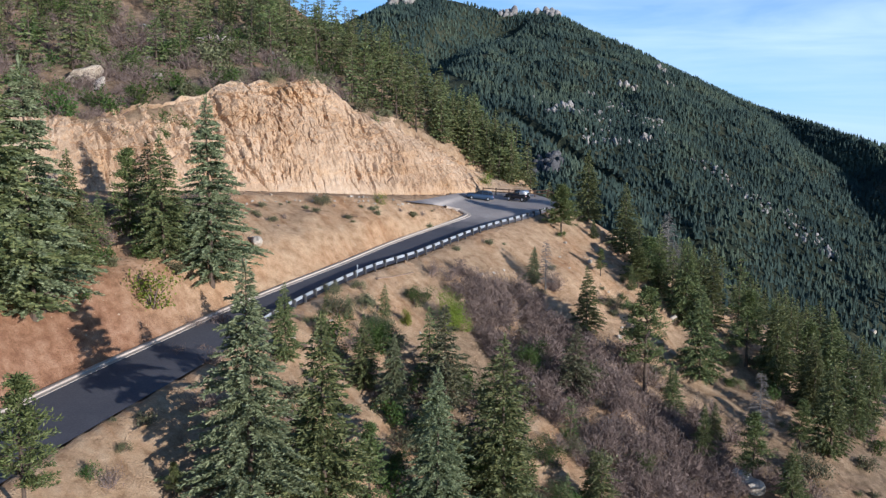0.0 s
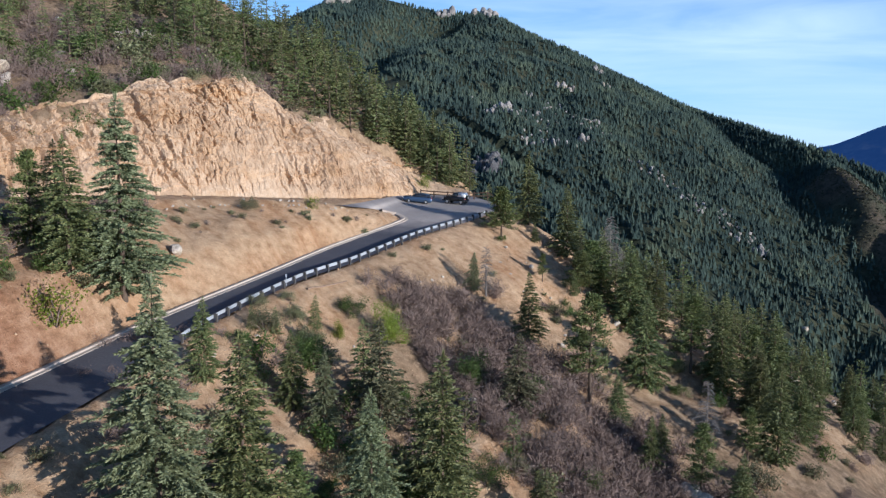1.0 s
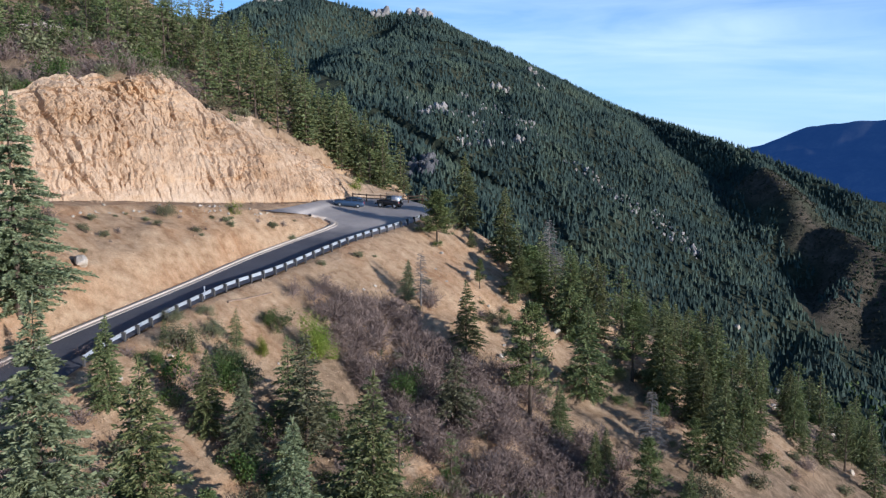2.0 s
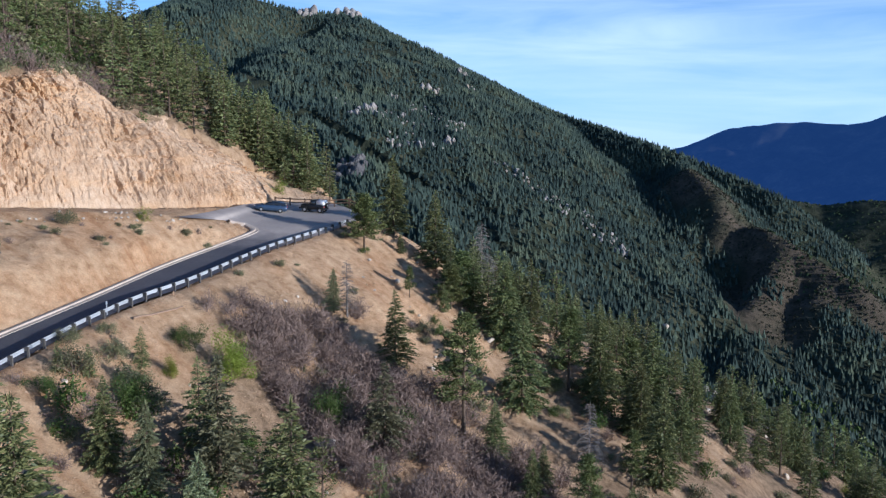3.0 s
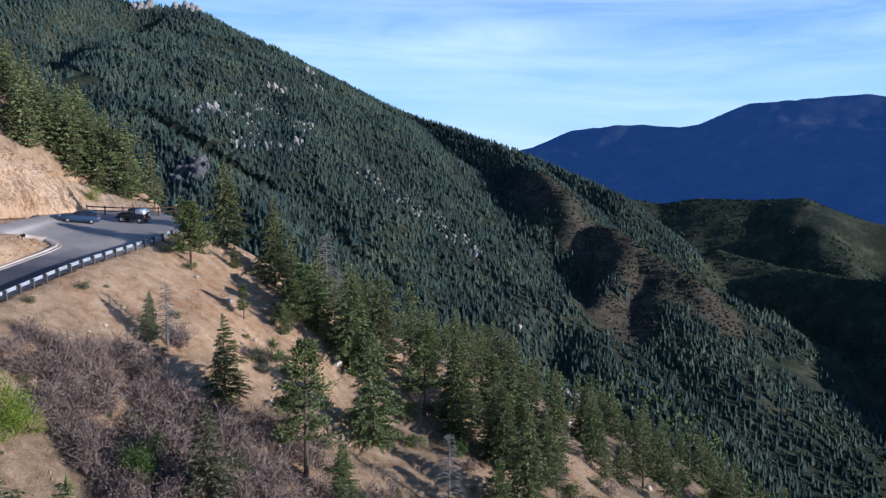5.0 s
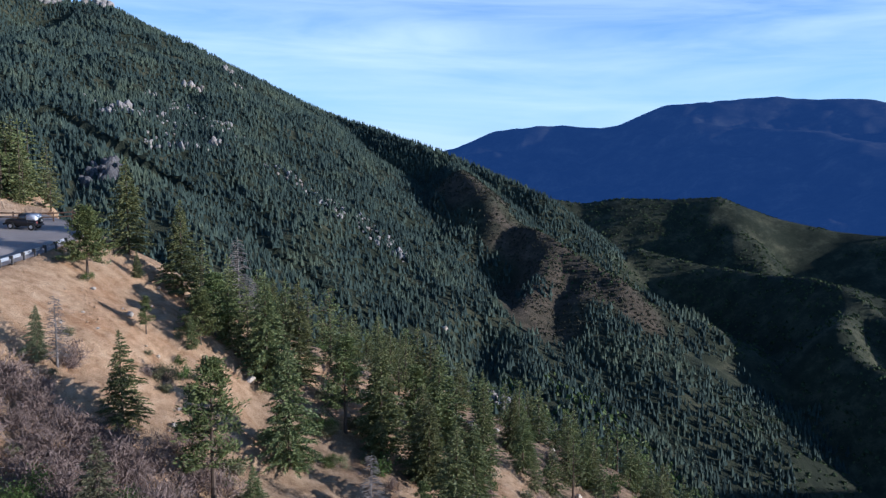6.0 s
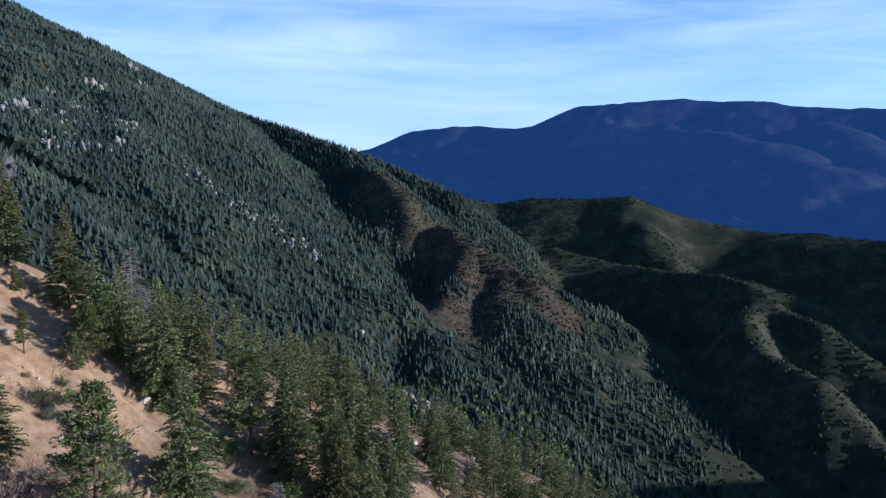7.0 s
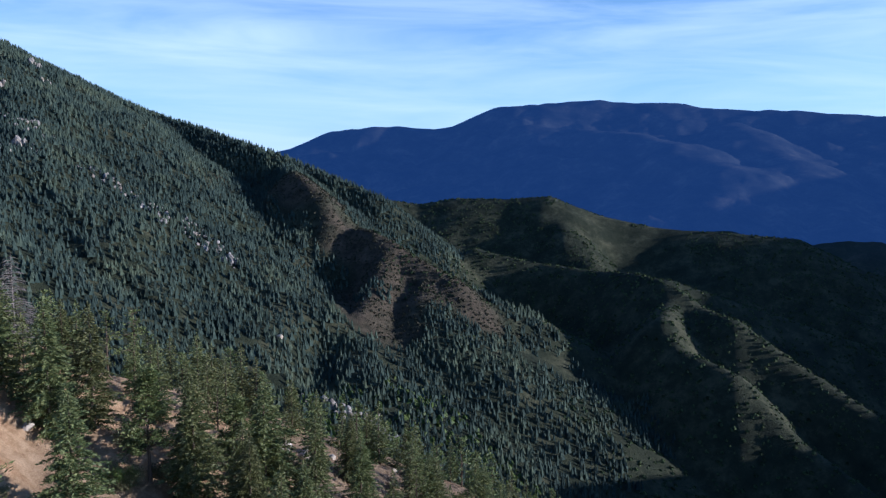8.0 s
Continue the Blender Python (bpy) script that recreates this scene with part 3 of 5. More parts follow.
# ---------------------------------------------------------------- the rock cut
def cut_face():
    n_fine = 92
    a, b = [dense(line, n_fine)[n_fine:] for line in (FOOT, BROW)]
    n, up = len(a), 150
    t = np.linspace(-0.03, 1.10, up)[:, None, None]
    p = a[None] + (b - a)[None] * t
    k = t[..., 0]
    bow = np.sin(np.clip(k, 0, 1) * np.pi) ** 0.8
    run = np.r_[0, np.cumsum(np.linalg.norm(np.diff(a, axis=0), axis=1))]
    s = np.broadcast_to(run[None], p.shape[:2])
    h = p[..., 2].copy()
    p[..., 2] += 0.15 * bow * np.abs(b - a)[None, :, 2]
    p[..., 2] -= np.clip(k - 1.0, 0, 1) * 9
    u, v = s + 0.07 * h + 0.7 * fractal(s, h, 5, 3, 0.5, 60.0), h - 0.08 * s
    big, seam = cells(u, v, 3.4, 7.0, 11.0)
    mid, seam_b = cells(u + 0.4 * fractal(s, h, 2, 2, 0.5, 61.0), v, 0.9, 2.4, 23.0)
    small, seam_c = cells(u + 0.3 * fractal(s, h, 1.2, 2, 0.5, 62.0), v, 0.42, 0.9, 37.0)
    # broken rock at the top and in patches, smooth runs of grit between and below
    sharp = np.clip(0.55 + 1.7 * fractal(s, h, 9, 3, 0.5, 55.0) + 0.5 * (k - 0.45), 0.14, 1.15)
    joint = np.exp(-np.abs(fractal(u + 0.12 * h, h * 0.13, 2.6, 2, 0.45, 57.0)) * 34) * np.clip(2.2 * fractal(s, h, 7, 2, 0.5, 58.0) + 0.35, 0, 1)
    ledge = (v / 2.7 + 1.1 * fractal(s, h, 6, 3, 0.5, 63.0)) % 1.0
    push = 0.75 * big * np.sqrt(sharp) + sharp * (0.62 * mid + 0.36 * small - 0.35 * np.exp(-seam * 9) - 0.22 * np.exp(-seam_b * 9))
    push += 1.6 * fractal(s, h, 12, 3, 0.5, 50.0) + 0.30 * fractal(s, h, 0.9, 3, 0.6, 65.0) - 1.1 * joint - 0.45 * ledge * np.clip(sharp - 0.2, 0, 0.7)
    push -= 1.3 * np.clip(k - 0.80, 0, 0.2) * 5 * np.clip(3.0 * fractal(s, h * 0.3, 4.5, 3, 0.6, 66.0) + 0.2, 0, 1)  # notches under the brow
    push *= np.clip((k + 0.03) * 9, 0.15, 1) * np.clip((1.12 - k) * 8, 0.3, 1) * np.clip((b - a)[None, :, 2] / 9, 0.15, 1)
    d = np.gradient(a[:, :2], axis=0)
    d /= np.linalg.norm(d, axis=1)[:, None]
    p[..., 0] += d[None, :, 1] * push
    p[..., 1] -= d[None, :, 0] * push
    p[..., 2] += 0.3 * push + np.clip(k - 0.85, 0, 1) * 8 * fractal(s, s * 0, 5, 4, 0.6, 52.0)
    ob = mesh_object("rock_cut", p.reshape(-1, 3), grid_faces(up, n), M_CLIFF, smooth=False)
    return tagged(ob, "tan weathered granite road cut with broken ribs", "cliff", kind="structure")


rock_cut = cut_face()

# ---------------------------------------------------------------- road
def strip(a, b, n):
    return np.stack([a + (b - a) * t for t in np.linspace(0, 1, n)])


def sheet(name, rows, mat, label, category, lift=0.0):
    rows = np.array(rows)
    ob = mesh_object(name, rows.reshape(-1, 3) + np.array([0, 0, lift]), grid_faces(rows.shape[0], rows.shape[1]), mat)
    return tagged(ob, label, category)


road = sheet("road", strip(below(outer, 0.15, 0.0), kerb, 10), M_ASPHALT, "dark asphalt mountain road climbing to a hairpin", "road")
turnout = sheet("road_turnout", strip(bench[N_TAPER:], wedge, 8), M_ASPHALT, "worn grey asphalt turnout in the hairpin", "road")


def sweep(name, line, profile, mat, parent=None, label=""):
    """A profile of (across, up) pairs drawn along a line; across is to the uphill side."""
    d = np.gradient(line[:, :2], axis=0)
    d /= np.linalg.norm(d, axis=1)[:, None] + 1e-9
    rows = [np.c_[line[:, 0] - d[:, 1] * u, line[:, 1] + d[:, 0] * u, line[:, 2] + v] for u, v in profile]
    rows.append(rows[0])
    rows = np.array(rows)
    ob = mesh_object(name, rows.reshape(-1, 3), grid_faces(rows.shape[0], rows.shape[1]), mat, smooth=False, kind="" if parent else "structure")
    if parent is not None:
        ob.parent = parent
    if label:
        ob["label"] = label
    return ob


edge = np.vstack([kerb[STEP:], bench[-2:-STEP - 1:-1] + [0, 0, 0.03]])
tagged(sweep("kerb", edge, [(-0.45, 0.02), (-0.02, 0.03), (0.0, 0.16), (0.03, 0.18), (0.34, 0.18), (0.62, 0.10), (0.66, -0.45), (-0.45, -0.3)], M_CONCRETE), "pale concrete kerb and gutter along the asphalt", "kerb")


def along(line, gap, start=0.0, stop=None):
    """Points and directions every gap metres along a line."""
    run = np.r_[0, np.cumsum(np.linalg.norm(np.diff(line, axis=0), axis=1))]
    at = np.arange(start, run[-1] if stop is None else stop, gap)
    p = np.stack([np.interp(at, run, line[:, k]) for k in range(3)], 1)
    q = np.stack([np.interp(at + 0.3, run, line[:, k]) for k in range(3)], 1)
    return p, q - p


def box_mesh(name, size, mat, bevel=0.0, taper=1.0):
    bm = bmesh.new()
    bmesh.ops.create_cube(bm, size=1.0)
    for v in bm.verts:
        k = taper if v.co.z > 0 else 1.0
        v.co = Vector((v.co.x * size[0] * k, v.co.y * size[1] * k, v.co.z * size[2]))
    if bevel:
        bmesh.ops.bevel(bm, geom=bm.edges[:], offset=bevel, segments=2, affect="EDGES")
    me = bpy.data.meshes.new(name)
    bm.to_mesh(me)
    bm.free()
    me.materials.append(mat)
    return me


def child(name, me, parent, m, label=""):
    ob = new(name, me)
    ob.parent = parent
    ob.matrix_basis = m
    if label:
        ob["label"] = label
    return ob


def guardrail():
    ob = tagged(new("guardrail"), "galvanised steel guardrail on weathered posts along the road edge", "guardrail")
    line = below(outer, 0.35, 0.0)
    line = line[int(3.7 * STEP):int(8.6 * STEP)]
    spots, ways = along(line, 1.905)
    post = box_mesh("post", (0.15, 0.20, 1.05), M_POST, 0.015)
    block = box_mesh("block", (0.15, 0.2, 0.34), M_POST, 0.01)
    for p, w in zip(spots, ways):
        a = math.atan2(w[1], w[0])
        m = Matrix.Translation((p[0], p[1], p[2] + 0.27)) @ Matrix.Rotation(a, 4, "Z")
        child("post", post, ob, m)
        child("block", block, ob, m @ Matrix.Translation((0, 0.18, 0.36)))
    wave = [(0.0, 0.0), (0.06, 0.03), (0.06, 0.11), (0.0, 0.15), (0.0, 0.19), (0.06, 0.23), (0.06, 0.32), (0.0, 0.35)]
    profile = [(0.26 + u, 0.40 + v) for u, v in wave] + [(0.26 + u + 0.012, 0.40 + v) for u, v in wave[::-1]]
    for a, b in zip(spots, spots[1:]):
        sweep("rail_beam", np.array([a + (b - a) * t for t in (0.05, 0.5, 0.95)]), profile, M_STEEL, ob)
    return ob


guardrail()


def rail_fence():
    ob = tagged(new("fence"), "brown two-rail timber fence behind the turnout", "fence")
    a, b = Vector((7.5, 147.5, 0)), Vector((21.0, 146.0, 0))
    post, n = box_mesh("post", (0.18, 0.18, 1.5), M_RAILWOOD, 0.02), 7
    spots = [a.lerp(b, k / (n - 1)) for k in range(n)]
    for p in spots:
        p.z = z_at(p.x, p.y) + 0.35
        child("post", post, ob, Matrix.Translation(p + Vector((0, 0, 0.5))))
    for p, q in zip(spots, spots[1:]):
        for up in (0.55, 1.05):
            rail = box_mesh("rail", ((q - p).length + 0.1, 0.07, 0.16), M_RAILWOOD, 0.015)
            turn = (q - p).to_track_quat("X", "Z").to_matrix().to_4x4()
            child("rail", rail, ob, Matrix.Translation((p + q) / 2 + Vector((0, -0.11, up))) @ turn)
    return ob


rail_fence()


# ---------------------------------------------------------------- parked cars
def hull(name, sections, mat, parent, m=None, label="", bevel=0.05):
    """A body from cross-sections along x: (x, half width low, half width high, z low, z high)."""
    bm = bmesh.new()
    rings = []
    for x, wl, wh, zl, zh in sections:
        zm = zl + (zh - zl) * 0.5
        wm = max(wl, wh) * 1.0
        rings.append([bm.verts.new(c) for c in ((x, -wl, zl), (x, -wm, zm), (x, -wh, zh), (x, wh, zh), (x, wm, zm), (x, wl, zl))])
    for a, b in zip(rings, rings[1:]):
        for k in range(6):
            bm.faces.new((a[k], a[(k + 1) % 6], b[(k + 1) % 6], b[k]))
    bm.faces.new(rings[0])
    bm.faces.new(rings[-1][::-1])
    bmesh.ops.recalc_face_normals(bm, faces=bm.faces[:])
    bmesh.ops.bevel(bm, geom=bm.edges[:], offset=bevel, segments=2, affect="EDGES")
    me = bpy.data.meshes.new(name)
    bm.to_mesh(me)
    bm.free()
    me.materials.append(mat)
    me.polygons.foreach_set("use_smooth", np.ones(len(me.polygons), bool))
    return child(name, me, parent, m or Matrix(), label)


def wheel_mesh(name, radius, width, mat, hole=0.0):
    bm = bmesh.new()
    bmesh.ops.create_cone(bm, cap_ends=True, segments=24, radius1=radius, radius2=radius, depth=width)
    bmesh.ops.bevel(bm, geom=[e for e in bm.edges if e.calc_length() < radius * 0.5], offset=width * 0.18, segments=2, affect="EDGES")
    me = bpy.data.meshes.new(name)
    bm.to_mesh(me)
    bm.free()
    me.materials.append(mat)
    return me


def wheels(ob, base, track_width, radius):
    tyre, rim = wheel_mesh("tyre", radius, 0.24, M_RUBBER), wheel_mesh("rim", radius * 0.62, 0.26, M_RIM)
    for x in (-base / 2, base / 2):
        for y in (-track_width / 2, track_width / 2):
            w = child("wheel", tyre, ob, Matrix.Translation((x, y, radius)) @ Matrix.Rotation(math.pi / 2, 4, "X"), "black rubber tyre")
            child("rim", rim, w, Matrix.Translation((0, 0, 0)), "silver alloy rim")


def wagon():
    ob = tagged(new("car"), "metallic blue estate car parked on the turnout", "car")
    hull("body", [(-2.36, 0.72, 0.70, 0.42, 0.70), (-2.25, 0.84, 0.80, 0.30, 0.86), (-1.3, 0.90, 0.84, 0.24, 0.98), (-0.9, 0.91, 0.86, 0.22, 1.02), (1.2, 0.91, 0.86, 0.22, 1.06), (2.05, 0.90, 0.82, 0.28, 1.06), (2.32, 0.80, 0.76, 0.40, 0.98)], M_CARBLUE, ob)
    hull("cabin", [(-1.05, 0.78, 0.70, 0.98, 1.02), (-0.35, 0.80, 0.62, 1.0, 1.46), (0.9, 0.80, 0.63, 1.04, 1.54), (1.75, 0.79, 0.62, 1.05, 1.48), (2.22, 0.76, 0.68, 1.02, 1.08)], M_GLASS, ob, label="dark tinted windows", bevel=0.03)
    hull("roof", [(-0.42, 0.64, 0.58, 1.43, 1.47), (0.9, 0.66, 0.60, 1.51, 1.57), (1.85, 0.63, 0.58, 1.44, 1.50)], M_CARBLUE, ob, bevel=0.015)
    pillar = box_mesh("pillar", (0.09, 0.05, 0.56), M_CARBLUE, 0.01)
    for x in (0.35, 1.35):
        for y in (-0.75, 0.75):
            child("pillar", pillar, ob, Matrix.Translation((x, y, 1.27)) @ Matrix.Rotation(0.30 * (1 if y > 0 else -1), 4, "X"))
    lamp, tail = box_mesh("headlight", (0.22, 0.34, 0.16), M_CLEAR, 0.03), box_mesh("tail_light", (0.16, 0.2, 0.26), M_LAMP, 0.03)
    for y in (-0.6, 0.6):
        child("headlight", lamp, ob, Matrix.Translation((-2.24, y, 0.72)))
        child("tail_light", tail, ob, Matrix.Translation((2.24, y * 1.12, 0.88)))
    wheels(ob, 2.75, 1.62, 0.34)
    return ob


def off_roader():
    ob = tagged(new("car"), "black off-road car with white rear hardtop and spare wheel", "car")
    hull("body", [(-2.0, 0.60, 0.58, 0.55, 1.02), (-1.9, 0.66, 0.62, 0.5, 1.10), (-0.75, 0.74, 0.70, 0.48, 1.16), (-0.6, 0.78, 0.76, 0.45, 1.18), (1.7, 0.78, 0.76, 0.45, 1.18), (1.82, 0.76, 0.74, 0.5, 1.16)], M_CARBLACK, ob, bevel=0.04)
    hull("cabin", [(-0.62, 0.72, 0.66, 1.16, 1.2), (-0.38, 0.72, 0.62, 1.16, 1.76), (0.62, 0.72, 0.64, 1.16, 1.80)], M_GLASS, ob, label="dark windscreen and side windows", bevel=0.03)
    hull("hardtop", [(0.55, 0.75, 0.68, 1.17, 1.82), (1.6, 0.75, 0.68, 1.17, 1.82), (1.78, 0.73, 0.66, 1.17, 1.76)], M_CARWHITE, ob, label="white removable hardtop", bevel=0.05)
    hull("roof", [(-0.42, 0.66, 0.62, 1.76, 1.80), (0.6, 0.68, 0.64, 1.80, 1.85)], M_CARBLACK, ob, bevel=0.015)
    flare = box_mesh("mudguard", (0.95, 0.22, 0.12), M_CARBLACK, 0.03)
    for x in (-1.3, 1.15):
        for y in (-0.82, 0.82):
            child("mudguard", flare, ob, Matrix.Translation((x, y, 0.88)))
    bar = box_mesh("bumper", (0.18, 1.5, 0.2), M_CARBLACK, 0.03)
    child("bumper", bar, ob, Matrix.Translation((-2.12, 0, 0.58)))
    child("bumper", bar, ob, Matrix.Translation((1.92, 0, 0.58)))
    spare = child("spare_wheel", wheel_mesh("spare_wheel", 0.39, 0.24, M_RUBBER), ob, Matrix.Translation((1.98, 0.05, 1.10)) @ Matrix.Rotation(math.pi / 2, 4, "Y"), "black spare tyre")
    child("rim", wheel_mesh("rim", 0.2, 0.26, M_RIM), spare, Matrix())
    tail = box_mesh("tail_light", (0.08, 0.12, 0.2), M_LAMP, 0.02)
    for y in (-0.68, 0.68):
        child("tail_light", tail, ob, Matrix.Translation((1.84, y, 0.95)))
    wheels(ob, 2.45, 1.6, 0.40)
    return ob


def road_z(x, y):
    z = [v for v in (drop(paved_shape, x, y), drop(upper_shape, x, y)) if v is not None]
    return z[0] + 0.02 if z else z_at(x, y)


def park(ob, x, y, turn):
    e = 1.3
    c, s = math.cos(turn), math.sin(turn)
    pitch = math.atan2(road_z(x + c * e, y + s * e) - road_z(x - c * e, y - s * e), 2 * e)
    roll = math.atan2(road_z(x - s * 0.8, y + c * 0.8) - road_z(x + s * 0.8, y - c * 0.8), 1.6)
    ob.matrix_basis = Matrix.Translation((x, y, road_z(x, y))) @ Matrix.Rotation(turn, 4, "Z") @ Matrix.Rotation(-pitch, 4, "Y") @ Matrix.Rotation(roll, 4, "X")


park(wagon(), 6.6, 140.6, radians(-4))
park(off_roader(), 13.0, 141.3, radians(-30))


# ---------------------------------------------------------------- stones, log and marker
def boulder_mesh(seed, name="boulder", mat=None, flat=0.7, level=2):
    g = np.random.default_rng(seed)
    bm = bmesh.new()
    bmesh.ops.create_icosphere(bm, subdivisions=level, radius=1.0)
    cuts = g.normal(0, 1, (9, 3))
    cuts /= np.linalg.norm(cuts, axis=1)[:, None]
    for v in bm.verts:
        n = np.array(v.co)
        keep = min([1.0] + [0.72 / max(1e-3, float(n @ c)) for c in cuts if n @ c > 0.72])
        k = keep * (1 + 0.10 * noise.noise(Vector(n * 2.3 + seed)))
        v.co = Vector(n * k * [1.0, 0.8, flat])
    me = bpy.data.meshes.new(name)
    bm.to_mesh(me)
    bm.free()
    me.materials.append(mat or M_ROCK)
    return me


STONES = [boulder_mesh(k) for k in range(5)]
PALE_STONES = [boulder_mesh(k, mat=M_PALE) for k in range(5, 10)]


def boulder(x, y, size, label, group, models=None, sink=0.25):
    g = np.random.default_rng(int(x * 31 + y * 17) % 99991)
    models = models or STONES
    ob = tagged(new("boulder", models[int(g.integers(len(models)))]), label, "rock", group)
    ob.matrix_basis = Matrix.Translation((x, y, z_at(x, y) + size * (0.6 - sink))) @ Euler(g.uniform(0, 6.28, 3) * [0.1, 0.1, 1]).to_matrix().to_4x4() @ Matrix.Diagonal((size, size, size, 1))
    return ob


for x, y, size in [(9.7, 87.4, 1.1), (8.8, 87.7, 0.7), (10.1, 86.1, 0.8), (10.9, 85.2, 0.7), (14.9, 81.5, 0.8), (31.4, 84.2, 1.9), (32.6, 82.9, 1.5), (-21.0, 95.4, 1.0), (22.8, 105.0, 0.5), (32.6, 115.3, 0.6), (63.1, 126.3, 1.4), (65.0, 124.5, 1.1), (52.9, 118.6, 1.2), (54.6, 116.9, 0.8), (21.4, 119.0, 0.5)]:
    boulder(x, y, size, "pale granite boulder half sunk in the slope", "boulders on the slope", PALE_STONES)
g = np.random.default_rng(3)
for k in range(46):
    i = int(g.uniform(4.6, 7.3) * STEP)
    p = bench[i] + (kerb[i] - bench[i]) * g.uniform(0.0, 0.07)
    boulder(p[0] + g.normal(0, 0.4), p[1] + g.normal(0, 0.3), g.uniform(0.1, 0.26), "broken stone on the edge of the bench", "stones on the bench edge", PALE_STONES)
for k in range(60):
    i = int(g.uniform(3.6, 8.8) * STEP)
    p = below(outer, g.uniform(2, 26), 0)[i]
    boulder(p[0], p[1], g.uniform(0.12, 0.34), "small loose stone on the sandy slope", "loose stones", PALE_STONES)
SLABS = [boulder_mesh(k, mat=M_PALE, flat=0.42, level=3) for k in (10, 11, 12)]
boulder(-51.0, 122.5, 3.0, "large flat slab of pale granite among scrub", "boulders on the hill", SLABS, 0.35)
boulder(-48.6, 121.0, 1.7, "flat pale granite slab among scrub", "boulders on the hill", SLABS, 0.35)
for x, y, size in ((-40, 151, 1.9), (-38, 150, 1.4), (-41.5, 149, 1.2), (-37, 152, 1.6), (-39, 147.5, 1.0)):
    boulder(x, y, size, "grey-white boulder in a pile on the hill", "boulders on the hill", PALE_STONES)
for k in range(16):
    i = int(g.uniform(4.2, 6.2) * STEP)
    p = brow[i] + (crest[i] - brow[i]) * g.uniform(0.03, 0.4)
    boulder(p[0], p[1], g.uniform(0.4, 1.3), "grey boulder among scrub on the hill", "boulders on the hill")


for k in range(16):
    x, y = g.uniform(56, 98), g.uniform(108, 140)
    boulder(x, y, g.uniform(0.35, 0.8), "pale granite boulder among the trees on the lower slope", "boulders on the slope", PALE_STONES)


def fallen_log():
    a, b = Vector((-7.3, 95.6, 0)), Vector((-3.2, 99.7, 0))
    path = []
    for k in range(7):
        p = a.lerp(b, k / 6)
        path.append((p.x, p.y, z_at(p.x, p.y) + 0.2 + 0.03 * math.sin(k * 2.1)))
    line = bpy.data.curves.new("fallen_log", "CURVE")
    line.dimensions, line.bevel_depth, line.bevel_resolution, line.use_fill_caps = "3D", 0.12, 3, True
    sp = line.splines.new("POLY")
    sp.points.add(6)
    for k, p in enumerate(path):
        sp.points[k].co, sp.points[k].radius = (*p, 1), 1.0 - 0.07 * k
    ob = new("fallen_log", line)
    line.materials.append(M_PALELOG)
    return tagged(ob, "pale barkless log lying on the sandy slope", "log")


fallen_log()


def marker():
    ob = tagged(new("marker_post"), "thin grey marker post beside the guardrail", "post")
    z = z_at(-9.6, 96.2)
    child("post", box_mesh("post", (0.08, 0.04, 1.7), M_STEEL, 0.008), ob, Matrix.Translation((-9.6, 96.2, z + 0.75)))
    child("plate", box_mesh("plate", (0.16, 0.03, 0.3), M_STEEL, 0.01), ob, Matrix.Translation((-9.6, 96.16, z + 1.5)))
    return ob


marker()


def outcrop(x, y, size, count, seed, models):
    """A knot of bedrock that stands out of the mountainside."""
    g = np.random.default_rng(seed)
    ob = tagged(new("rock_outcrop"), "grey granite outcrop among firs on the mountainside", "rock", "outcrops on the mountain")
    ob.location = (x, y, z_at(x, y))
    for k in range(count):
        px, py, r = g.normal(0, size * 0.9), g.normal(0, size * 0.6), size * g.uniform(0.35, 0.8)
        m = Matrix.Translation((px, py, z_at(x + px, y + py) - ob.location.z + r * 0.3)) @ Matrix.Rotation(g.uniform(0, 6.28), 4, "Z") @ Matrix.Rotation(g.normal(0, 0.3), 4, "X")
        child("rock", models[int(g.integers(5))], ob, m @ Matrix.Diagonal((r, r, r * g.uniform(0.9, 2.0), 1)))
    return ob


CRAGS = [boulder_mesh(k, "rock", M_ROCK, 1.0, 2) for k in range(20, 25)]
SHADED_CRAGS = [boulder_mesh(k, "rock", M_SHADEDROCK, 1.0, 2) for k in range(25, 30)]
HIGH_CRAGS = [(81, 571, 5.0, 6), (73, 564, 3.5, 4), (88, 564, 3.0, 5), (110, 624, 2.5, 4), (108, 577, 2.5, 3), (144, 645, 4.0, 4), (183, 710, 3.5, 5), (186, 682, 3.0, 4), (-42, 840, 10.0, 9), (-28, 848, 8.0, 7), (66, 845, 6.5, 6), (98, 842, 6.5, 6), (114, 841, 7.0, 7), (51, 767, 4.0, 4), (150, 580, 2.0, 5), (120, 600, 2.0, 5)]
LOW_CRAGS = [(94, 522, 3.2, 5), (103, 524, 2.5, 4), (111, 523, 3.2, 5), (130, 534, 4.0, 6), (169, 514, 2.2, 5), (177, 486, 2.0, 5), (179, 464, 2.0, 5), (196, 451, 2.2, 4), (207, 443, 4.0, 6), (197, 329, 3.5, 7), (199, 323, 3.0, 6), (205, 312, 3.0, 6), (209, 306, 2.5, 6), (160, 545, 2.0, 5), (140, 560, 2.5, 4)]
# crags in shadow, drawn with the darkened granite
SHADED_SPOTS = [(58, 480, 5.0, 7), (62, 473, 5.0, 6), (67, 488, 4.0, 5)]
for k, (x, y, size, count) in enumerate(HIGH_CRAGS + LOW_CRAGS):
    outcrop(x, y, size * 0.85, count + 2, 500 + k, CRAGS)
for k, (x, y, size, count) in enumerate(SHADED_SPOTS):
    outcrop(x, y, size * 0.9, count + 3, 600 + k, SHADED_CRAGS)

boulder(198.0, 376.0, 2.4, "white rounded boulder in the far forest", "outcrops on the mountain", PALE_STONES, 0.0)


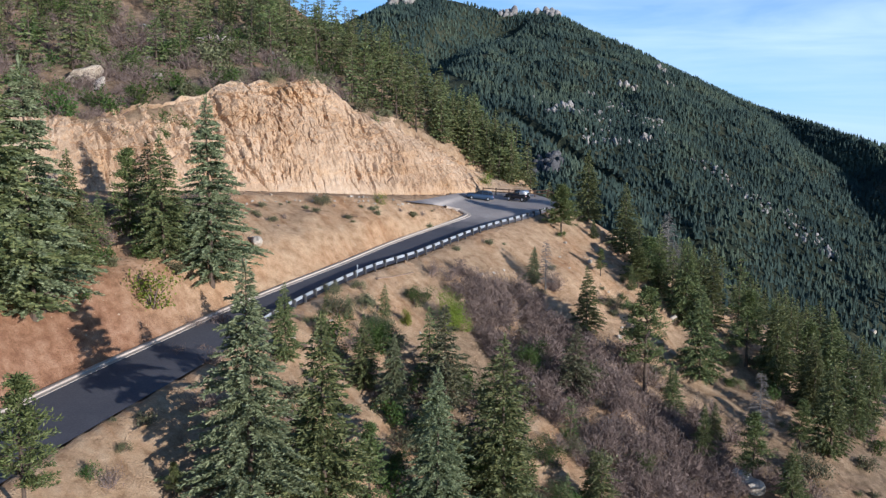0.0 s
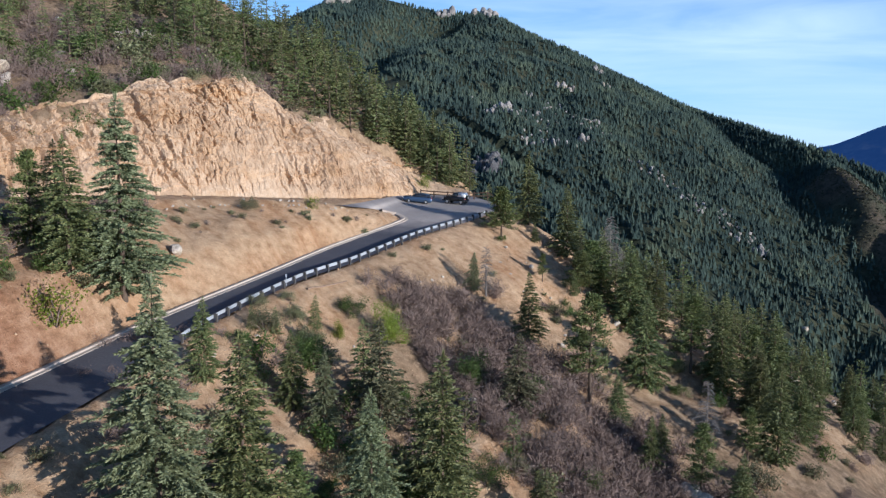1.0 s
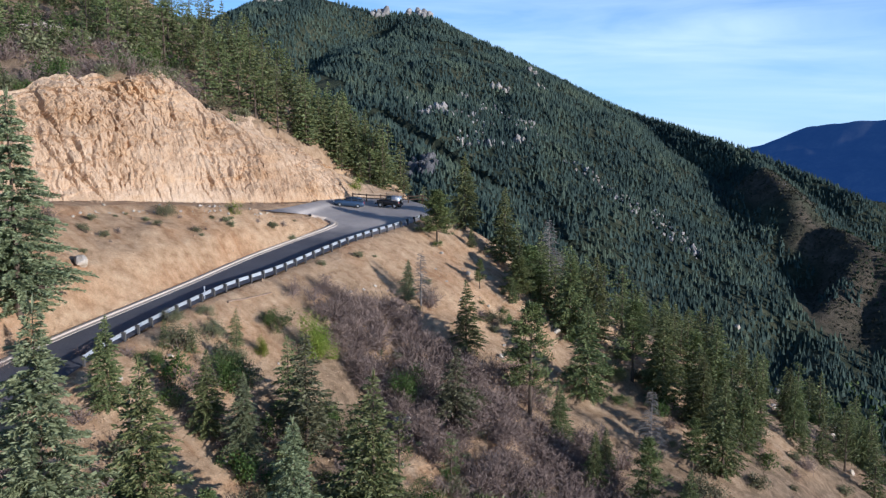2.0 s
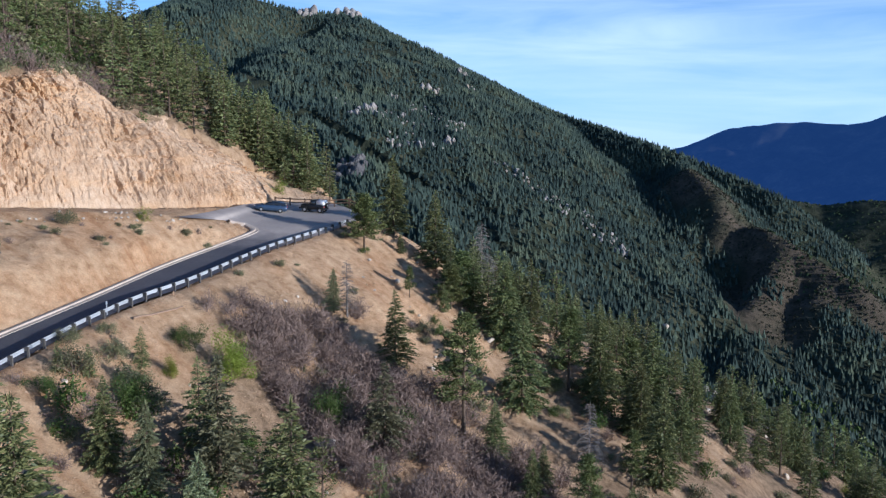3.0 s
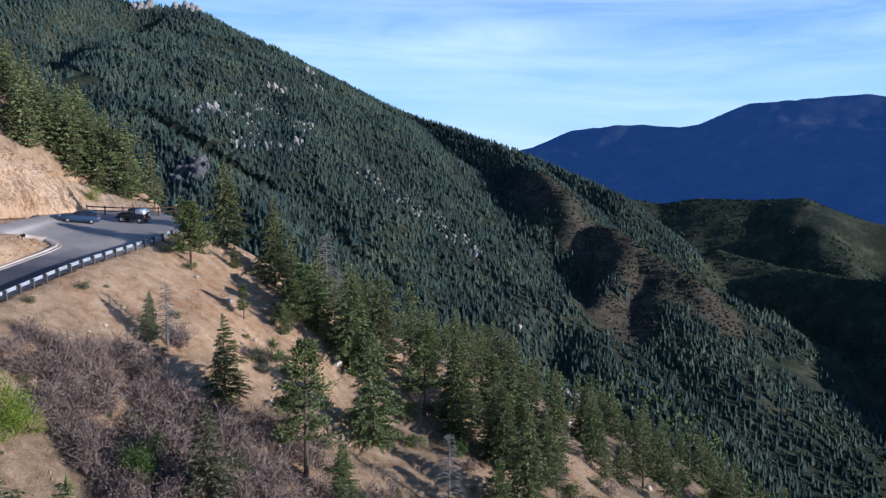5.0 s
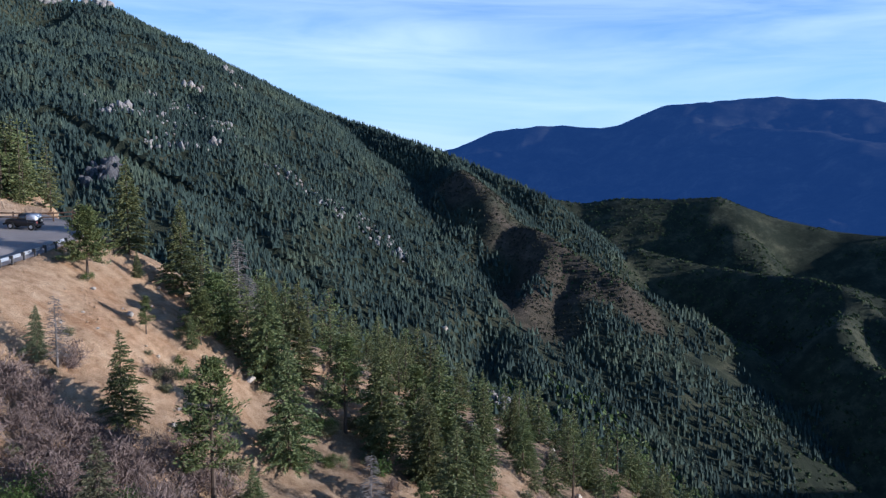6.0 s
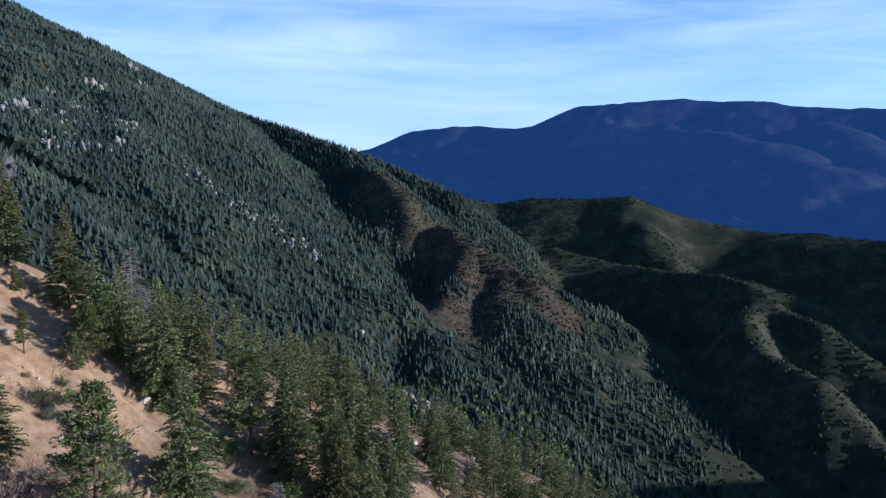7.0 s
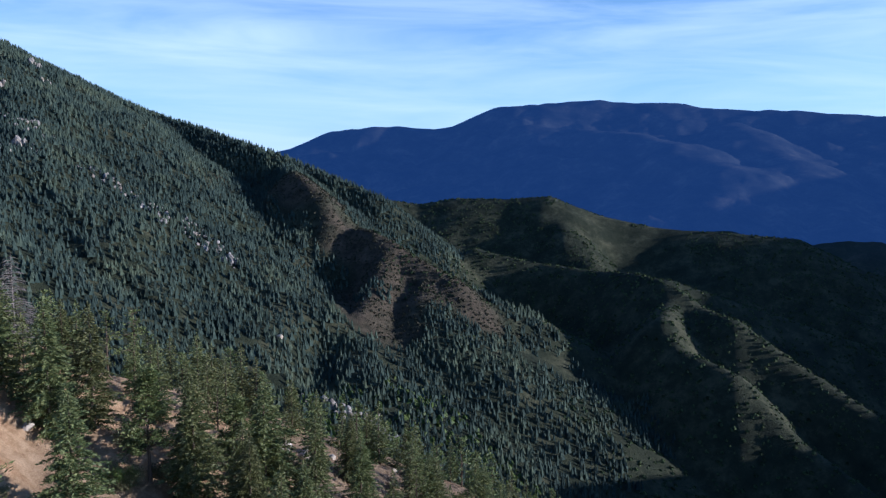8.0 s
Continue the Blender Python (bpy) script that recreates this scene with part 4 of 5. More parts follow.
def talus():
    """Loose pale stones in streaks down the mountainside."""
    g = np.random.default_rng(77)
    verts, faces = [], []
    for (x0, y0), (x1, y1), wide, count in (((163, 522), (209, 440), 3.5, 150), ((190, 335), (212, 300), 6.0, 80), ((120, 620), (150, 560), 5.0, 60), ((70, 590), (118, 560), 8.0, 60), ((92, 530), (135, 530), 5.0, 60)):
        t = g.uniform(0, 1, count)
        xs, ys = x0 + (x1 - x0) * t + g.normal(0, wide, count), y0 + (y1 - y0) * t + g.normal(0, wide, count)
        zs = land(xs, ys)[0]
        for x, y, z in zip(xs, ys, zs):
            me = STONES[int(g.integers(5))]
            r = g.uniform(0.4, 1.5)
            off = len(verts)
            verts += [(x + v.co.x * r, y + v.co.y * r, z + 0.4 * r + v.co.z * r * 1.3) for v in me.vertices]
            faces += [[i + off for i in f.vertices] for f in me.polygons]
    ob = mesh_object("talus", verts, faces, M_ROCK, smooth=False, kind="stuff")
    return tagged(ob, "pale loose stones in streaks on the mountainside", "rocks")


STONES = [boulder_mesh(k, "boulder", M_PALE, 0.8, 1) for k in range(5)]
talus()


def pebbles():
    """Loose grit and stones on the bare fill, the bank and at the foot of the cut."""
    g = np.random.default_rng(41)
    spots = []
    for _ in range(3400):
        kind, i = g.uniform(), int(g.uniform(2.4, 8.8) * STEP)
        if kind < 0.62:
            p = below(outer, 1.0 + 26 * g.uniform() ** 1.4, 0)[i]
        elif kind < 0.85:
            p = bench[i] + (kerb[i] - bench[i]) * g.uniform(0.02, 0.93)
        else:
            p = foot[i] + (bench[i] - foot[i]) * g.uniform(0.0, 0.25)
        spots.append((p[0] + g.normal(0, 0.8), p[1] + g.normal(0, 0.8)))
    x, y = np.array(spots).T
    clear = [drop(paved_shape, a, b) is None and drop(upper_shape, a, b) is None for a, b in zip(x, y)]
    x, y = x[clear], y[clear]
    z, r = land(x, y)[0], 0.04 + 0.13 * g.uniform(0, 1, len(x)) ** 3
    corners = np.array([(1, 0, 0), (0, 1, 0), (-1, 0, 0), (0, -1, 0), (0, 0, 0.8), (0, 0, -0.8)], float)
    sides = [(0, 1, 4), (1, 2, 4), (2, 3, 4), (3, 0, 4), (1, 0, 5), (2, 1, 5), (3, 2, 5), (0, 3, 5)]
    verts = np.stack([x, y, z + 0.2 * r], 1)[:, None] + corners[None] * r[:, None, None] * g.uniform(0.6, 1.4, (len(x), 6, 1))
    faces = [tuple(6 * k + c for c in f) for k in range(len(x)) for f in sides]
    ob = mesh_object("pebbles", verts.reshape(-1, 3), faces, M_CLIFF, smooth=False, kind="stuff")
    return tagged(ob, "scattered pebbles and broken stone on the sandy slope", "stones")


pebbles()

# ---------------------------------------------------------------- plants
def soup(name, tris, mat, parent=None, label="", smooth=False):
    """One mesh of loose triangles, an array of n x 3 x 3."""
    tris = np.asarray(tris, np.float32)
    n = len(tris)
    me = bpy.data.meshes.new(name)
    me.vertices.add(3 * n)
    me.vertices.foreach_set("co", tris.reshape(-1))
    me.loops.add(3 * n)
    me.loops.foreach_set("vertex_index", np.arange(3 * n, dtype=np.int32))
    me.polygons.add(n)
    me.polygons.foreach_set("loop_start", np.arange(0, 3 * n, 3, dtype=np.int32))
    me.polygons.foreach_set("loop_total", np.full(n, 3, np.int32))
    me.materials.append(mat)
    me.update()
    me.validate()
    ob = new(name, me)
    if parent is not None:
        ob.parent = parent
    if label:
        ob["label"] = label
    return ob


def rod(path, radii, sides=6):
    """Triangles of a tapered tube along a path."""
    path, out, rings = np.array(path, float), [], []
    d = np.gradient(path, axis=0)
    for p, v, r in zip(path, d, radii):
        v = v / (np.linalg.norm(v) + 1e-9)
        u = np.cross(v, (0.3, 0.9, 0.1) if abs(v[2]) > 0.7 else (0, 0, 1))
        u /= np.linalg.norm(u) + 1e-9
        w = np.cross(v, u)
        a = np.linspace(0, 2 * np.pi, sides, endpoint=False)[:, None]
        rings.append(p + r * (np.cos(a) * u + np.sin(a) * w))
    for a, b in zip(rings, rings[1:]):
        for k in range(sides):
            n = (k + 1) % sides
            out += [(a[k], a[n], b[n]), (a[k], b[n], b[k])]
    return out


def sprays(rng, base, along, length, width, count=0):
    """Flat pointed sprays that start at base (n x 3) and reach along (n x 3)."""
    n = len(base)
    along = along / (np.linalg.norm(along, axis=1)[:, None] + 1e-9)
    side = np.cross(along, rng.normal(size=(n, 3)))
    side /= np.linalg.norm(side, axis=1)[:, None] + 1e-9
    tip = base + along * length[:, None]
    mid = base + along * (length * 0.45)[:, None]
    return np.stack([np.stack([base, mid + side * width[:, None], tip], 1), np.stack([base, tip, mid - side * width[:, None]], 1)], 1).reshape(-1, 3, 3)


def fir_crown(rng, height, radius, low=0.08, detail=1.0, droop=0.26, ragged=0.36, spray=0.46, full=0.88):
    """Layers of drooping boughs with gaps between, each bough a flat fan of needle sprays."""
    bases, ways, sizes = [], [], []
    lop, side = rng.uniform(0.05, 0.22), rng.uniform(0, 6.28)
    z = height * low
    while z < height * 0.985:
        k = (z / height - low) / (1 - low)
        reach = radius * ((1 - k) ** full) * (0.6 + 0.4 * min(1, k * 5 + 0.3)) + 0.08
        boughs = max(4, int(round((5 + 4 * (1 - k)) * min(detail, 1.5))))
        turn, patch = rng.uniform(0, 6.28), rng.uniform(0.72, 1.15)
        for b in range(boughs):
            if rng.uniform() < ragged * 0.35:
                continue
            a = turn + b * 6.283 / boughs + rng.normal(0, 0.28)
            r = reach * patch * (1 + lop * np.cos(a - side)) * rng.uniform(1 - ragged, 1 + ragged * 0.6)
            n = max(3, int(r / 0.24 * detail) + 1)
            t = np.linspace(0.12, 1.0, n)
            lift = rng.normal(0, 0.10)
            dz = r * (0.20 * t - droop * t * t) + lift
            spine = np.c_[np.cos(a) * r * t, np.sin(a) * r * t, z + dz]
            out = np.array([np.cos(a), np.sin(a), -droop * 0.6])
            across = np.array([-np.sin(a), np.cos(a), -0.10])
            fan = spray * (0.55 + 0.85 * np.sin(np.clip(t, 0, 1) * 2.6)) * (0.6 + 0.4 * min(1.0, r / 1.2))
            for s in (1, -1, 0):
                bases.append(spine + rng.normal(0, 0.04, spine.shape))
                ways.append(out * rng.uniform(0.6, 1.1) + across * s * rng.uniform(0.7, 1.2) + rng.normal(0, 0.26, spine.shape))
                sizes.append(fan * rng.uniform(0.75, 1.35, n))
        z += (0.36 + 0.26 * (1 - k)) / min(detail, 1.45) * rng.uniform(0.7, 1.35) * (height / 12) ** 0.4
    base, way, length = np.vstack(bases), np.vstack(ways), np.concatenate(sizes)
    tris = sprays(rng, base, way, length, length * 0.17)
    top = np.array([[0, 0, height * 0.95]])
    lead = sprays(rng, np.repeat(top, 6, 0), rng.normal(0, 0.15, (6, 3)) + [0, 0, 1], np.full(6, height * 0.05 + 0.25), np.full(6, 0.06))
    return np.vstack([tris, lead])


def trunk_of(rng, height, radius, lean=0.02):
    t = np.linspace(0, 1, 7)
    path = np.c_[np.cumsum(rng.normal(0, lean, 7)) * t, np.cumsum(rng.normal(0, lean, 7)) * t, t * height - 0.5 * (t == 0)]
    return rod(path, radius * (1 - 0.92 * t) * np.where(t == 0, 1.35, 1.0), 7)


def fir(seed, height, radius, mat, label, low=0.08, detail=1.0, **more):
    rng = np.random.default_rng(seed)
    ob = tagged(new("conifer_tree"), label, "tree")
    soup("trunk", trunk_of(rng, height * 0.97, 0.011 * height + 0.05), M_BARK, ob)
    soup("crown", fir_crown(rng, height, radius, low, detail, **more), mat, ob)
    return ob


def pine(seed, height, radius, mat, label, low=0.28, detail=1.0):
    """A pine: bare lower trunk, limbs that rise, tufts of needles."""
    rng = np.random.default_rng(seed)
    ob = tagged(new("pine_tree"), label, "tree")
    wood = trunk_of(rng, height * 0.95, 0.013 * height + 0.05, 0.05)
    bases, ways = [], []
    z = height * low
    while z < height * 0.97:
        k = (z / height - low) / (1 - low)
        reach = radius * (1 - k) ** 0.8 * (0.65 + 0.35 * min(1, 4 * k + 0.2)) + 0.15
        for b in range(max(3, int(5 * detail))):
            a, r = rng.uniform(0, 6.283), reach * rng.uniform(0.45, 1.15)
            rise = rng.uniform(-0.12, 0.35)
            end = np.array([np.cos(a) * r, np.sin(a) * r, z + rise * r])
            wood += rod([(0, 0, z), end * [0.5, 0.5, 1] - [0, 0, 0.1 * r * rise], end], [0.05, 0.035, 0.012], 3)
            for t in np.linspace(0.45, 1.0, max(2, int(4 * detail))):
                c = np.array([end[0] * t, end[1] * t, z + (end[2] - z) * t]) + rng.normal(0, 0.10, 3)
                n = int(18 * detail)
                bases.append(np.repeat(c[None], n, 0) + rng.normal(0, 1, (n, 3)) * [0.20, 0.20, 0.09])
                ways.append(rng.normal(0, 0.8, (n, 3)) * [1, 1, 0.55] + [0.8 * np.cos(a), 0.8 * np.sin(a), 0.45])
        z += height * 0.045 / detail * rng.uniform(0.7, 1.3)
    base, way = np.vstack(bases), np.vstack(ways)
    length = 0.31 / min(1.0, detail) ** 0.5 * rng.uniform(0.6, 1.3, len(base))
    soup("trunk", wood, M_BARK, ob)
    soup("crown", sprays(rng, base, way, length, length * 0.16, 0), mat, ob)
    return ob


def dead_tree(seed, height, label):
    rng = np.random.default_rng(seed)
    ob = tagged(new("dead_tree"), label, "tree")
    wood = trunk_of(rng, height, 0.012 * height + 0.04)
    twigs = []
    for z in np.arange(height * 0.15, height * 0.97, 0.19):
        for b in range(4):
            a, r = rng.uniform(0, 6.283), (height - z) * 0.26 * rng.uniform(0.5, 1.15) + 0.45
            mid = np.array([np.cos(a) * r * 0.55, np.sin(a) * r * 0.55, z + 0.08 * r])
            end = np.array([np.cos(a) * r, np.sin(a) * r, z - 0.1 * r])
            twigs += rod([(0, 0, z), mid, end], [0.035, 0.028, 0.012], 3)
            for s in (-1, 1):
                side = end + np.array([-np.sin(a) * s, np.cos(a) * s, -0.1]) * r * 0.35
                twigs += rod([mid, (mid + side) / 2 + [0, 0, 0.02], side], [0.022, 0.016, 0.009], 3)
    soup("trunk", wood, M_DEADWOOD, ob)
    soup("limb", twigs, M_DEADWOOD, ob)
    return ob


def far_fir(rng, height, radius):
    """A small far conifer: a stack of ragged skirts."""
    out, sides = [], 4
    for low, high, r in ((0.02, 0.72, 1.0), (0.38, 1.0, 0.62)):
        a = np.linspace(0, 2 * np.pi, sides, endpoint=False) + rng.uniform(0, 1)
        rr = radius * r * rng.uniform(0.65, 1.15, sides)
        ring = np.c_[np.cos(a) * rr, np.sin(a) * rr, height * low + rng.normal(0, 0.03 * height, sides)]
        tip = np.array([0, 0, height * high])
        for k in range(sides):
            out.append((ring[k], ring[(k + 1) % sides], tip))
    return np.array(out)


def far_scrub(rng, height, radius):
    """A small far bush: a ragged low dome."""
    a = np.linspace(0, 2 * np.pi, 4, endpoint=False) + rng.uniform(0, 1)
    low = np.c_[np.cos(a) * radius, np.sin(a) * radius, rng.uniform(-0.1, 0.1, 4) * height] * rng.uniform(0.8, 1.15, (4, 1))
    peak = [rng.normal(0, radius * 0.3), rng.normal(0, radius * 0.3), height]
    knob = low * [0.7, 0.7, 0] + [0, 0, 0.62 * height] * rng.uniform(0.7, 1.2, (4, 1))
    out = []
    for k in range(4):
        n = (k + 1) % 4
        out += [(low[k], low[n], knob[k]), (knob[k], low[n], peak)]
    return np.array(out)


def bush(seed, size, tall, mat, label, count=760, leaf=0.13, name="shrub"):
    rng = np.random.default_rng(seed)
    ob = tagged(new(name), label, "bush")
    stems = []
    lumps = rng.normal(0, 1, (14, 3)) * [0.42, 0.42, 0.26] * np.array([size, size, tall]) + [0, 0, tall * 0.5]
    lumps[:, 2] = np.clip(lumps[:, 2], tall * 0.12, tall)
    for c in lumps:
        stems += rod([(0, 0, -0.2), c * [0.4, 0.4, 0.5], c], [0.04, 0.03, 0.012], 3)
    which = rng.integers(0, len(lumps), count)
    base = lumps[which] + rng.normal(0, 0.30, (count, 3)) * [size * 0.62, size * 0.62, tall * 0.5]
    base[:, 2] = np.clip(base[:, 2], 0.02, None)
    length = leaf * rng.uniform(0.6, 1.5, count)
    soup("stem", stems, M_TWIG, ob)
    soup("foliage", sprays(rng, base, rng.normal(0, 1, (count, 3)) + [0, 0, 0.3], length, length * 0.45, 0), mat, ob)
    return ob


def brush_stems(seed, size, tall, count=640):
    """Leafless scrub: a low dome of fine twigs over a fan of stems."""
    rng = np.random.default_rng(seed)
    n = 26
    a, lean = rng.uniform(0, 6.283, n), rng.uniform(0.1, 1.25, n)
    way = np.c_[np.cos(a) * np.sin(lean), np.sin(a) * np.sin(lean), np.cos(lean)]
    h = rng.uniform(0.7, 1.0, n) * np.sqrt((size * 0.62 * np.sin(lean)) ** 2 + (tall * np.cos(lean)) ** 2)
    stems = [sprays(rng, np.zeros((n, 3)) - [0, 0, 0.1], way, h, np.full(n, 0.03))]
    which, t = rng.integers(0, n, count), rng.uniform(0.35, 1.0, count)[:, None]
    start = way[which] * h[which][:, None] * t + rng.normal(0, 1, (count, 3)) * [size * 0.10, size * 0.10, tall * 0.07]
    start[:, 2] = np.clip(start[:, 2], 0.03, None)
    side = way[which] * 0.7 + rng.normal(0, 1.0, (count, 3)) + [0, 0, 0.1]
    stems.append(sprays(rng, start, side, tall * rng.uniform(0.12, 0.32, count), np.full(count, 0.020)))
    return np.vstack(stems)


def brush(seed, size, tall, label):
    ob = tagged(new("bare_shrub"), label, "bush")
    soup("stem", brush_stems(seed, size, tall), M_TWIG, ob)
    return ob


def joined(name, shapes, spots, mat, label, category):
    """Many plants as one object; spots are (x, y, size)."""
    x, y, k = np.array(spots).T
    z = land(x, y)[0] - 0.1
    out = []
    for px, py, pz, s in zip(x, y, z, k):
        a = rng.uniform(0, 6.283)
        turn = np.array([[math.cos(a), math.sin(a), 0], [-math.sin(a), math.cos(a), 0], [0, 0, 1]])
        out.append(shapes[int(rng.integers(len(shapes)))] @ turn * s + [px, py, pz])
    return tagged(soup(name, np.vstack(out), mat), label, category, kind="stuff")


def place(model, x, y, size=1.0, turn=0.0, sink=0.1, z=None):
    m = Matrix.Translation((x, y, (z_at(x, y) if z is None else z) - sink)) @ Matrix.Rotation(turn, 4, "Z")
    ob = copy_thing(model, m)
    ob.scale = (size, size, size)
    return ob


def hide_model(ob):
    """A pattern tree stands for copies only: it is taken out again at the end."""
    MODELS.append(ob)
    return ob


MODELS = []
FIR = [hide_model(fir(k, 12.0, 3.3, M_FIR, "dark green fir on the sandy slope", low=0.05, detail=2.0, spray=0.26)) for k in (11, 12, 13)]
BLUE = [hide_model(fir(k, 16.0, 4.6, M_BLUEFIR, "tall dense grey-green fir beside the road", low=0.04, detail=3.4, spray=0.24)) for k in (21, 22)]
PINE = [hide_model(pine(k, 10.0, 2.5, M_PINE, "olive green pine with a bare lower trunk", detail=1.15)) for k in (31, 32, 33)]
ROUND = [hide_model(pine(k, 7.0, 2.9, M_PINE, "broad rounded pine on the shoulder of the slope", low=0.22, detail=1.2)) for k in (35, 36)]
SPARSE = [hide_model(fir(k, 10.0, 2.9, M_THIN, "thin half-bare brownish fir", low=0.10, detail=1.25, ragged=0.5, spray=0.36)) for k in (41,)]
DEAD = [hide_model(dead_tree(k, 9.0, "dead grey leafless conifer")) for k in (51, 52)]
TALL = {id(ROUND): 7.0, id(FIR): 12.0, id(BLUE): 16.0, id(PINE): 10.0, id(SPARSE): 10.0, id(DEAD): 9.0}


def plant(models, rows, group):
    for x, y, h in rows:
        ob = place(models[int(rng.integers(len(models)))], x, y, h / TALL[id(models)], rng.uniform(0, 6.28))
        tagged(ob, group=group)


rng = np.random.default_rng(7)
plant(BLUE, [(-13.4, 57, 19.0), (-34, 69.1, 21.4), (-23.7, 86, 19.3), (-4.2, 75.6, 7.5), (-0.2, 64.4, 13.1), (12.4, 109.4, 5.0)], "conifers by the road")
plant(FIR, [(-35.9, 66, 23.4), (-33, 74.5, 11.6), (-27.6, 83.1, 12.3), (-8.6, 59.7, 15.2), (-14.2, 75.3, 7.4), (-7.2, 77.3, 7.3), (5.4, 69.8, 15.8), (14.2, 74.7, 6.3), (18.3, 103.2, 8.6), (32.6, 102.7, 12), (26.4, 92.9, 6.5), (28.2, 86.6, 6.2), (23.7, 129.1, 3.1), (26.8, 116.2, 3.6), (34.5, 115.8, 12.4), (38.9, 118.2, 12), (46, 112.2, 9.4), (47.4, 104.4, 10.3), (45.5, 94.1, 11.8), (35.3, 80.5, 7.3), (52.4, 102.6, 8.8), (47.1, 102.6, 9.9), (70.9, 123.1, 8.5), (29.9, 88.4, 5.7), (44.8, 109.1, 12.6), (54, 113.2, 12.4), (58.5, 110.8, 10.9), (65.8, 113.3, 8.5), (82, 121.4, 8.2), (35.2, 121.7, 5.4), (23.7, 134.6, 11.5), (28.7, 129.5, 11.0)], "conifers on the slope")
plant(PINE, [(-31.5, 85, 9.3), (-5.5, 62.4, 6.6), (-25.1, 48.5, 9.6), (-18.4, 55.6, 3), (24.1, 96.2, 13), (22.6, 117.1, 4), (41.4, 110.8, 10.8), (32.7, 84.3, 8.5), (41.4, 93, 6.6), (50.3, 112, 10.3)], "pines on the slope")
plant(SPARSE, [(0.5, 80, 10.7), (14.8, 89.2, 8.5)], "thin firs on the slope")
plant(ROUND, [(18.3, 126.5, 7.4), (28.2, 118.4, 6.0), (30.5, 121.5, 7.0)], "broad pines on the slope")
plant(DEAD, [(13.9, 109.5, 6.6), (33.9, 124.1, 11.3), (37.1, 94.3, 8.1)], "dead trees on the slope")

# lighter patterns for the woods further off
FIR_B = [hide_model(fir(k, 9.0, 2.2, M_FIR, "dark green fir in the wood on the hill", low=0.05, detail=0.8, spray=0.42)) for k in (61, 62, 63)]
PINE_B = [hide_model(pine(k, 9.0, 2.2, M_PINE, "olive green pine in the wood on the hill", low=0.2, detail=0.62)) for k in (71, 72)]
FIR_C = [hide_model(fir(k, 9.0, 2.5, M_FIR, "dark green fir on the slope above the valley", low=0.04, detail=1.15, spray=0.30)) for k in (64, 65)]
TALL[id(FIR_B)], TALL[id(FIR_C)], TALL[id(PINE_B)] = 9.0, 9.0, 9.0


plant(FIR_B, [(9.5, 158.5, 7.5), (13.2, 157.6, 6.2), (6.2, 160, 8.5), (17, 158.5, 6.0), (2.4, 160.5, 9.0), (20.5, 158, 6.5)], "firs behind the turnout")


def paved(x, y, clear=1.4):
    """True on the road and the track and close beside them."""
    for dx, dy in ((0, 0), (clear, 0), (-clear, 0), (0, clear), (0, -clear)):
        if any(drop(s, x + dx, y + dy) is not None for s in (paved_shape, upper_shape, track_shape)):
            return True
    return False


def scatter(count, spot, kinds, low, high, group):
    for _ in range(count):
        x, y = spot()
        if paved(x, y):
            continue
        models = kinds[int(rng.integers(len(kinds)))]
        plant(models, [(x, y, rng.uniform(low, high))], group)


def on_hill(s0, s1, v0, v1):
    """A place between brow and crest: s counts the stations, v runs from the brow up to the crest and over."""
    def spot():
        i = int(rng.uniform(s0, s1) * STEP)
        p = brow[i] + (crest[i] - brow[i]) * rng.uniform(v0, v1)
        return p[0] + rng.normal(0, 1.0), p[1] + rng.normal(0, 1.0)
    return spot


def in_box(x0, x1, y0, y1):
    return lambda: (rng.uniform(x0, x1), rng.uniform(y0, y1))


scatter(150, on_hill(5.6, 9.8, 0.05, 1.05), [FIR_B, PINE_B, FIR_B, FIR_B], 6.5, 11.5, "wood above the rock cut")
scatter(120, on_hill(1.5, 6.2, 0.10, 0.6), [FIR_B, PINE_B, FIR_B], 5.5, 12, "wood on the upper hill")
scatter(62, in_box(52, 104, 110, 160), [FIR_C, FIR_C, FIR_C, PINE_B], 4.5, 9.5, "wood on the lower slope")
scatter(64, in_box(74, 190, 140, 290), [FIR_B, FIR_B, PINE_B], 6, 11, "wood in the side valley")
scatter(9, in_box(30, 50, 120, 150), [FIR_B, PINE_B], 5, 10, "wood on the shoulder")

GREEN = [hide_model(bush(81, 1.3, 1.5, M_SHRUB, "leafy green shrub on bare soil"))]
SPRING = [hide_model(bush(82, 1.4, 2.0, M_SPRING, "yellow-green shrub in new leaf"))]
SAGE = [hide_model(bush(83, 1.2, 1.2, M_SAGE, "dry grey-green shrub on sandy soil", count=620, name="dry_bush"))]
BRUSH = [hide_model(brush(k, 2.0, 1.8, "leafless purple-brown scrub on the slope")) for k in (91, 92)]
GREEN_L = [hide_model(bush(86, 1.9, 2.2, M_SHRUB, "leafy green shrub on bare soil", count=3000, leaf=0.10))]
SAGE_L = [hide_model(bush(87, 1.8, 1.9, M_SAGE, "dry grey-green shrub on sandy soil", count=2400, leaf=0.10, name="dry_bush"))]
TALL[id(GREEN_L)], TALL[id(SAGE_L)] = 2.3, 2.1
TALL[id(GREEN)], TALL[id(SPRING)], TALL[id(SAGE)], TALL[id(BRUSH)] = 1.6, 2.2, 1.3, 1.9
plant(BRUSH, [(15.3, 110.6, 2.6), (14.6, 110.0, 2.0)], "bare scrub")
SPRING_B = [hide_model(bush(84, 1.7, 4.6, M_SPRING, "tall yellow-green shrub in new leaf", count=8000, leaf=0.10))]
GREEN_B = [hide_model(bush(85, 1.9, 3.6, M_SHRUB, "tall leafy green shrub on the slope", count=7000, leaf=0.10))]
